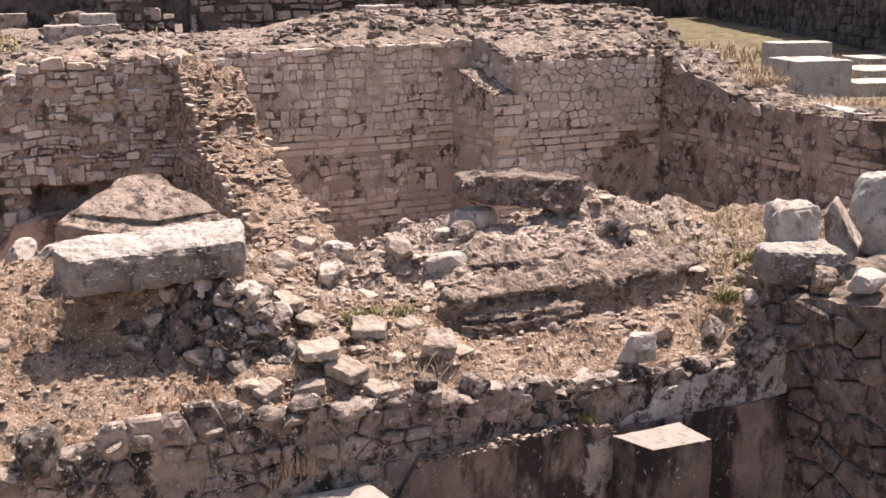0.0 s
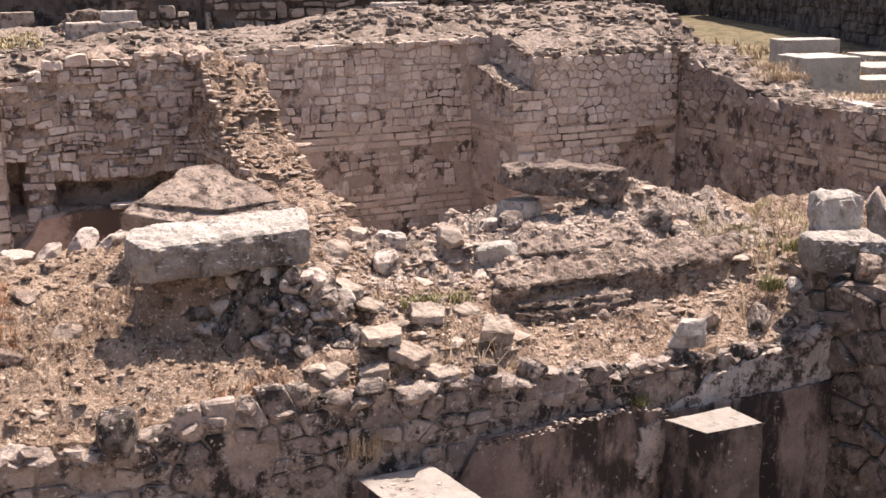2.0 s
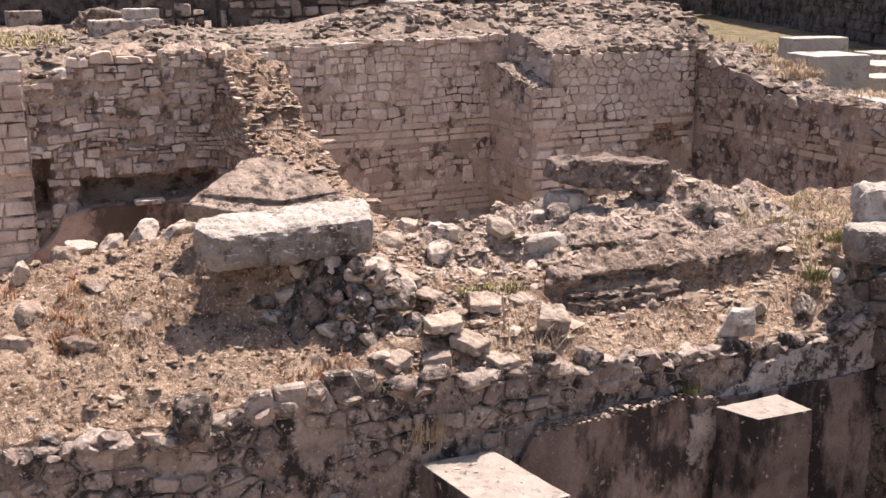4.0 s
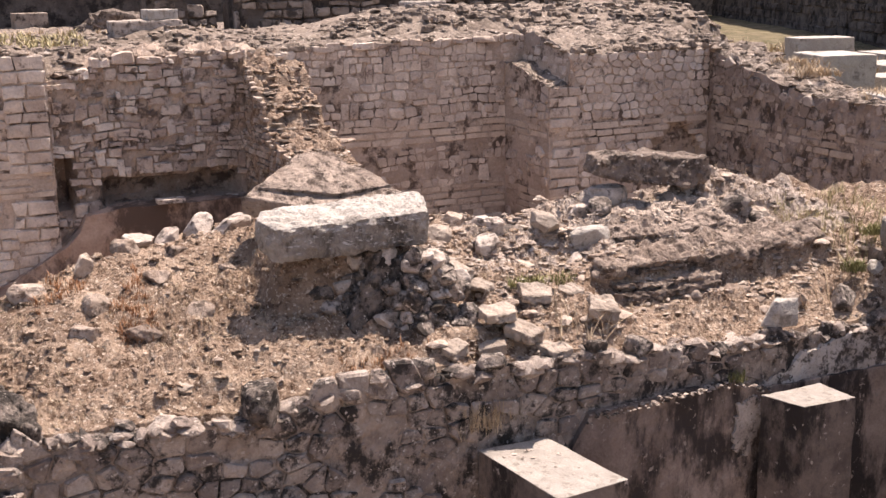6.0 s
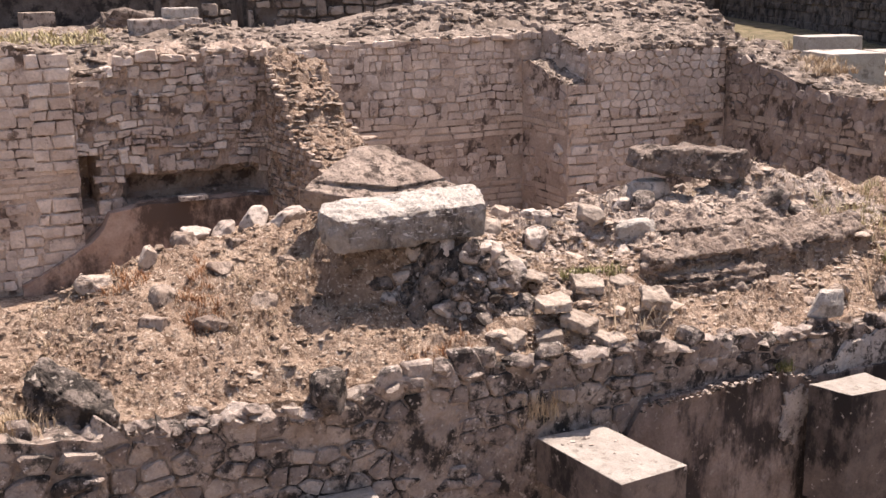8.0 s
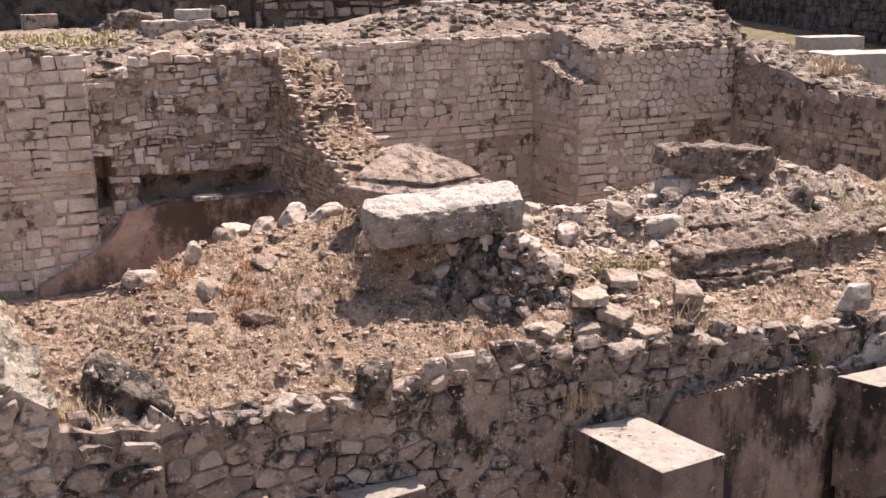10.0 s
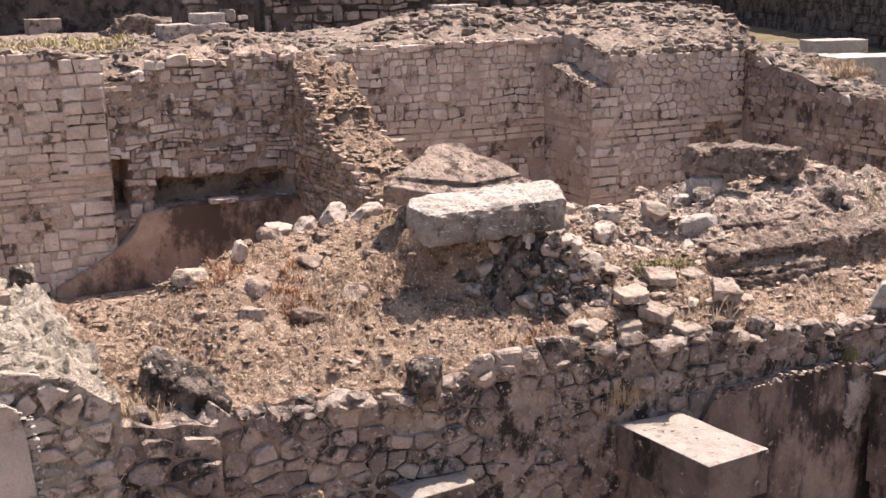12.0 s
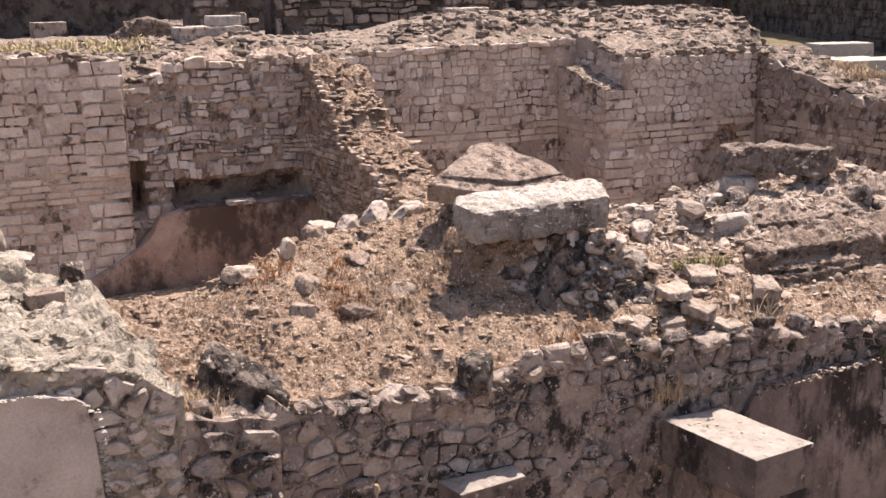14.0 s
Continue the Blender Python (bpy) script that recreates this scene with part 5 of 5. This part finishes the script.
tagged(ob, "flat white stone on the court side wall", "stone slab")

# ---------------------------------------------------------------- loose rubble and dry plants
def on_terrace(n, x0, x1, y0, y1, smin, smax, power=2.0, sink=0.2):
    got = []
    while len(got) < n:
        x, y = nprs.uniform(x0, x1), nprs.uniform(y0, y1)
        if y > terrace_back(x) - 0.03:
            continue
        sz = smin + (smax - smin) * nprs.random_sample() ** power
        got.append((x, y, terrace(x, y) + sz * (0.25 - sink), sz))
    return got


scatter("gravel", "small pale stones scattered over the dry earth", "gravel", on_terrace(1500, -1.5, 5.8, 6.53, 8.8, 0.012, 0.05, 2.4) + on_terrace(2200, 1.8, 5.8, 6.53, 8.8, 0.012, 0.06, 2.2), M_RUBBLE)
scatter("rubble", "broken stones and earth clods on the terrace", "rubble", on_terrace(190, 1.7, 5.8, 6.53, 8.7, 0.05, 0.22, 2.4, 0.3), M_RUBBLE, flat=0.38)
clod_spots = [p for p in on_terrace(4200, -1.5, 3.4, 6.6, 8.7, 0.012, 0.085, 2.8, 0.25) if fbm(p[0] * 1.5, p[1] * 1.9, 8.0, 3) > -0.12 or p[3] < 0.03]
scatter("clods", "brown earth clods on the terrace", "rubble", clod_spots, M_EARTH, flat=0.40)
scatter("rock_splinters", "broken flat splinters of rock on the mound", "rubble",
        on_terrace(1700, 2.1, 6.1, 7.0, 8.75, 0.015, 0.13, 2.6, 0.28), M_MOUND, flat=0.42)
edge = [(x, 6.49 + nprs.uniform(-0.03, 0.12), front_top(x + 1.5) - 0.045 + nprs.uniform(-0.03, 0.03), nprs.uniform(0.05, 0.2)) for x in np.concatenate([nprs.uniform(-1.0, 5.75, 260), nprs.uniform(-1.0, 1.2, 90)])]
scatter("edge_stones", "broken stones along the retaining wall's top", "rubble", edge, M_FRONT_STONE, flat=0.6)
for nm, spots in (("wall_top_rubble", [(x, y, upper(x, y), sz) for x, y, sz in zip(nprs.uniform(-4, 16, 1900), 21.0 + 5.0 * nprs.random_sample(1900) ** 1.3, 0.05 + 0.22 * nprs.random_sample(1900) ** 2.5)]),):
    scatter(nm, "broken stones on the wall tops and raised ground", "rubble", spots, M_RUBBLE_CORE)


def along_top(fn, x, y, dx, dy, length, depth, nx, ny, count, smin, smax, rise=0.0):
    got = []
    for _ in range(count):
        s, d = nprs.uniform(0, length), depth * nprs.random_sample()
        sz = nprs.uniform(smin, smax)
        got.append((x + dx * s + nx * d, y + dy * s + ny * d, fn(s) + 0.02 + rise * d, sz))
    return got


caps = (along_top(centre_top, 4.8, BACK + 0.05, 1, 0, 5.3, 1.0, 0, 1, 160, 0.12, 0.34) + along_top(pier_top, 9.7, 18.98, 1, 0, 3.7, 2.4, 0, 1, 420, 0.08, 0.28, 0.45 / 2.6)
        + along_top(court_top, 13.45, 18.9, 0, -1, 9.4, 1.2, 1, 0, 330, 0.12, 0.36) + along_top(rough_top, 0.9, 20.9, 1, 0, 3.9, 1.0, 0, 1, 130, 0.12, 0.36)
        + along_top(pillar_top, -3.0, 20.7, 1, 0, 3.9, 0.9, 0, 1, 120, 0.12, 0.34))
scatter("cap_stones", "weathered loose stones along the court wall tops", "rubble", caps, M_RUBBLE_CORE)
scatter("spur_rubble", "broken stones and brick along the ruined cross wall", "rubble", along_top(spur_top, 4.4, 20.7, 0, -1, 6.3, 1.0, 1, 0, 150, 0.06, 0.26), M_RUBBLE_CORE, flat=0.2)
scatter("spur_earth", "dry earth clods on the ruined cross wall", "rubble", along_top(spur_top, 4.4, 20.7, 0, -1, 6.3, 1.0, 1, 0, 260, 0.06, 0.22), M_EARTH, flat=0.5)
scatter("stub_edge", "broken grey stones along the stub's edge", "rubble",
        [(x, 6.38 + nprs.uniform(-0.02, 0.15), stub_top(x + 4.6), nprs.uniform(0.05, 0.16)) for x in nprs.uniform(-3.4, -1.52, 90)], M_STUB)
scatter("stub_rubble", "grey stone chips on the broken wall's crown", "rubble",
        [(x, y, stub_top(x + 4.6) + 0.0, sz) for x, y, sz in zip(nprs.uniform(-3.6, -1.5, 260), nprs.uniform(6.4, 8.5, 260), 0.03 + 0.12 * nprs.random_sample(260) ** 2)], M_STUB)


def tufts(n, x0, x1, y0, y1, clump=0.0):
    got = []
    while len(got) < n:
        x, y = nprs.uniform(x0, x1), nprs.uniform(y0, y1)
        if y > terrace_back(x) - 0.03 or fbm(x * 1.7, y * 1.7, 4) < clump:
            continue
        got.append((x, y, terrace(x, y)))
    return got


blades("dry_grass", "short trampled straw-coloured grass on the earth", tufts(1000, -1.3, 1.7, 6.53, 7.9, -0.05), M_GRASS, (0.01, 0.035), 0.002, 2.2, 4)
blades("dry_grass", "sparse dry grass among the rubble", tufts(700, 1.6, 5.8, 6.53, 8.4, 0.1), M_GRASS, (0.015, 0.06), 0.002, 1.6, 4)
blades("dry_grass", "taller dry grass at the mound's edge", tufts(240, 5.5, 6.6, 7.0, 8.0, -1.0), M_STRAW, (0.03, 0.11), 0.003, 1.2, 4)
blades("green_weed", "green weed growing by the limestone block", [(6.02 + nprs.normal(0, 0.07), 7.1 + nprs.normal(0, 0.06), 1.74) for _ in range(60)]
       + [(5.5 + nprs.normal(0, 0.05), 6.82 + nprs.normal(0, 0.04), 1.55) for _ in range(40)] + [(2.9 + nprs.normal(0, 0.1), 7.22 + nprs.normal(0, 0.05), 1.66) for _ in range(50)],
       M_GREEN, (0.03, 0.10), 0.004, 1.2, 5, "weed")
blades("rust_weed", "reddish dry weed tufts on the earth", tufts(150, -0.7, 0.0, 7.2, 7.9, -0.2) + tufts(40, 1.0, 1.7, 6.53, 6.7, -1), M_RUST_WEED, (0.02, 0.06), 0.003, 1.8, 5, "weed")
blades("dry_grass", "dry grass on the court wall tops", [(x, y, upper(x, y) + 0.02) for x, y in zip(nprs.uniform(14.4, 17.5, 700), nprs.uniform(13, 20, 700))], M_GRASS, (0.1, 0.35), 0.012, 0.9, 5)
blades("dry_grass", "dry grass in the far clearing", [(x, y, upper(x, y)) for x, y in zip(nprs.uniform(20, 36, 900), nprs.uniform(30, 46, 900))], M_GRASS, (0.2, 0.6), 0.03, 0.9, 4)
blades("dry_grass", "dry grass on the stepped wall end", [(-1.42 + nprs.normal(0, 0.06), 6.55 + nprs.normal(0, 0.08), 1.46) for _ in range(90)], M_GRASS, (0.04, 0.13), 0.003, 0.9, 5)

for cx, cy, cz, n_ in ((14.25, 16.9, 1.98, 90), (14.2, 15.0, 1.70, 70), (14.4, 17.6, 2.1, 60)):
    blades("dry_grass", "brown dry grass clump on the court wall's top", [(cx + nprs.normal(0, 0.22), cy + nprs.normal(0, 0.3), cz) for _ in range(n_)], M_GRASS,
           (0.06, 0.2), 0.009, 1.3, 5)
blades("dry_grass", "yellow dry grass on the raised ground", [(x, y, upper(x, y)) for x, y in zip(nprs.uniform(-1.5, 1.9, 420), nprs.uniform(22.0, 24.0, 420))], M_STRAW, (0.05, 0.16), 0.012, 1.4, 4)
blades("dry_stalks", "long dry stalks lying over the rubble", [(x, y, terrace(x, y) + 0.02) for x, y in zip(nprs.uniform(4.7, 5.4, 14), nprs.uniform(6.7, 7.0, 14))]
       + [(x, y, terrace(x, y) + 0.01) for x, y in zip(nprs.uniform(2.55, 3.0, 12), nprs.uniform(6.58, 6.75, 12))], M_GRASS, (0.08, 0.24), 0.004, 1.9, 2, "plant")
blades("green_weed", "small green weeds between the stones", [(cx + nprs.normal(0, 0.04), cy + nprs.normal(0, 0.03), cz) for cx, cy, cz in ((4.02, 6.42, 0.99), (2.75, 7.18, 1.7), (2.6, 7.15, 1.7)) for _ in range(26)],
       M_GREEN, (0.02, 0.08), 0.004, 1.2, 4, "weed")
scatter("block_crumbs", "crumbs of stone on the cut block", "rubble", [(2.02 + nprs.uniform(-0.08, 0.3), 6.25 - nprs.random_sample() ** 2 * 0.5, 0.855, nprs.uniform(0.015, 0.045)) for _ in range(16)], M_PALE_STONE)
blades("dry_grass", "dry grass on the far raised ground", [(x, y, upper(x, y)) for x, y in zip(nprs.uniform(-2, 6, 220), nprs.uniform(25, 42, 220))], M_GRASS, (0.05, 0.14), 0.015, 1.4, 4)
blades("dry_grass", "wispy dry plant growing from the wall", [(1.95 + nprs.normal(0, 0.08), 6.43, 1.0 + nprs.normal(0, 0.04)) for _ in range(40)], M_GRASS, (0.06, 0.18), 0.002, 0.9, 5)
scatter("plaster_chips", "pale crumbs along the broken plaster edge", "rubble",
        [(x, 6.36 + nprs.uniform(-0.02, 0.08), plaster_edge(x) + nprs.normal(0, 0.012), nprs.uniform(0.012, 0.05)) for x in nprs.uniform(2.7, 4.3, 230)], M_FRONT_STONE, flat=0.35)
scatter("panel_chips", "pale broken plaster along the panel's edge", "rubble",
        [(s - 4.6, 6.25 + nprs.uniform(-0.01, 0.03), panel_top(s), nprs.uniform(0.015, 0.045)) for s in nprs.uniform(0.8, 2.58, 110)]
        + [(-1.98 + 0.03 * (1.7 - z) + nprs.normal(0, 0.008), 6.25, z, nprs.uniform(0.015, 0.04)) for z in nprs.uniform(0.6, 1.68, 60)], M_WHITE_BLOCK)
stalk = thing("dry_thistle", "pale dried seed head on a thin stalk", "plant", -0.40, 6.2, FLOOR)
bm = bmesh.new()
bmesh.ops.create_cone(bm, segments=6, radius1=0.006, radius2=0.004, depth=2.28, cap_ends=True)
bmesh.ops.translate(bm, verts=bm.verts, vec=(0, 0, 1.14))
part("stem", bm, M_GRASS, stalk)
bm = boulder(5, 0.045, 0.045, 0.055, cuts=3, detail=3, rough=0.15)
bmesh.ops.translate(bm, verts=bm.verts, vec=(0, 0, 2.27))
part("seed_head", bm, M_GRASS, stalk)

# ---------------------------------------------------------------- stones of walls, laid last
set_stones(wall_front, "stone", front_stones, M_FRONT_STONE)
set_stones(wall_stub, "stone", stub_stones, M_PALE_STONE)
set_stones(wall_step, "stone", step_stones, M_FRONT_STONE)
set_stones(wall_side, "stone", side_stones, M_LICHEN_BLOCK)
set_stones(wall_centre, "stone", centre_stones, M_BACK_STONE)
set_stones(wall_projection, "stone", corner_stones + projection_stones + flank_stones + upper_flank, M_BACK_STONE)
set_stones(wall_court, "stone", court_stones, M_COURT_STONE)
set_stones(wall_rough, "cap_stone", rough_caps, M_BACK_STONE)
set_stones(wall_centre, "cap_stone", centre_caps, M_BACK_STONE)
set_stones(wall_rough, "stone", rough_stones, M_ROUGH_STONE)
set_stones(wall_pillar, "stone", quoins + pillar_stones, M_BACK_STONE)
set_stones(wall_spur, "stone", spur_stones + end_stones, M_RUBBLE)
lay(wall_centre, "brick", centre_bands, SQUARES, M_BRICK, limit=150, rest_name="brickwork")
lay(wall_projection, "brick", projection_bands + flank_bands, SQUARES, M_BRICK, limit=150, rest_name="brickwork")
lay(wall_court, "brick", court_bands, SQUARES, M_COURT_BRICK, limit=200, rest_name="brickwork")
lay(wall_pillar, "brick", pillar_bands, SQUARES, M_BRICK, limit=150, rest_name="brickwork")
crown = thing("broken_masonry", "broken rows of weathered masonry on the raised ground", "rubble", kind="stuff")
set_stones(crown, "stone", crown_rows, M_RUBBLE_CORE, limit=0)
set_stones(wall_spur, "slab", spur_rows, M_RUBBLE, limit=140, rest_name="slabs")
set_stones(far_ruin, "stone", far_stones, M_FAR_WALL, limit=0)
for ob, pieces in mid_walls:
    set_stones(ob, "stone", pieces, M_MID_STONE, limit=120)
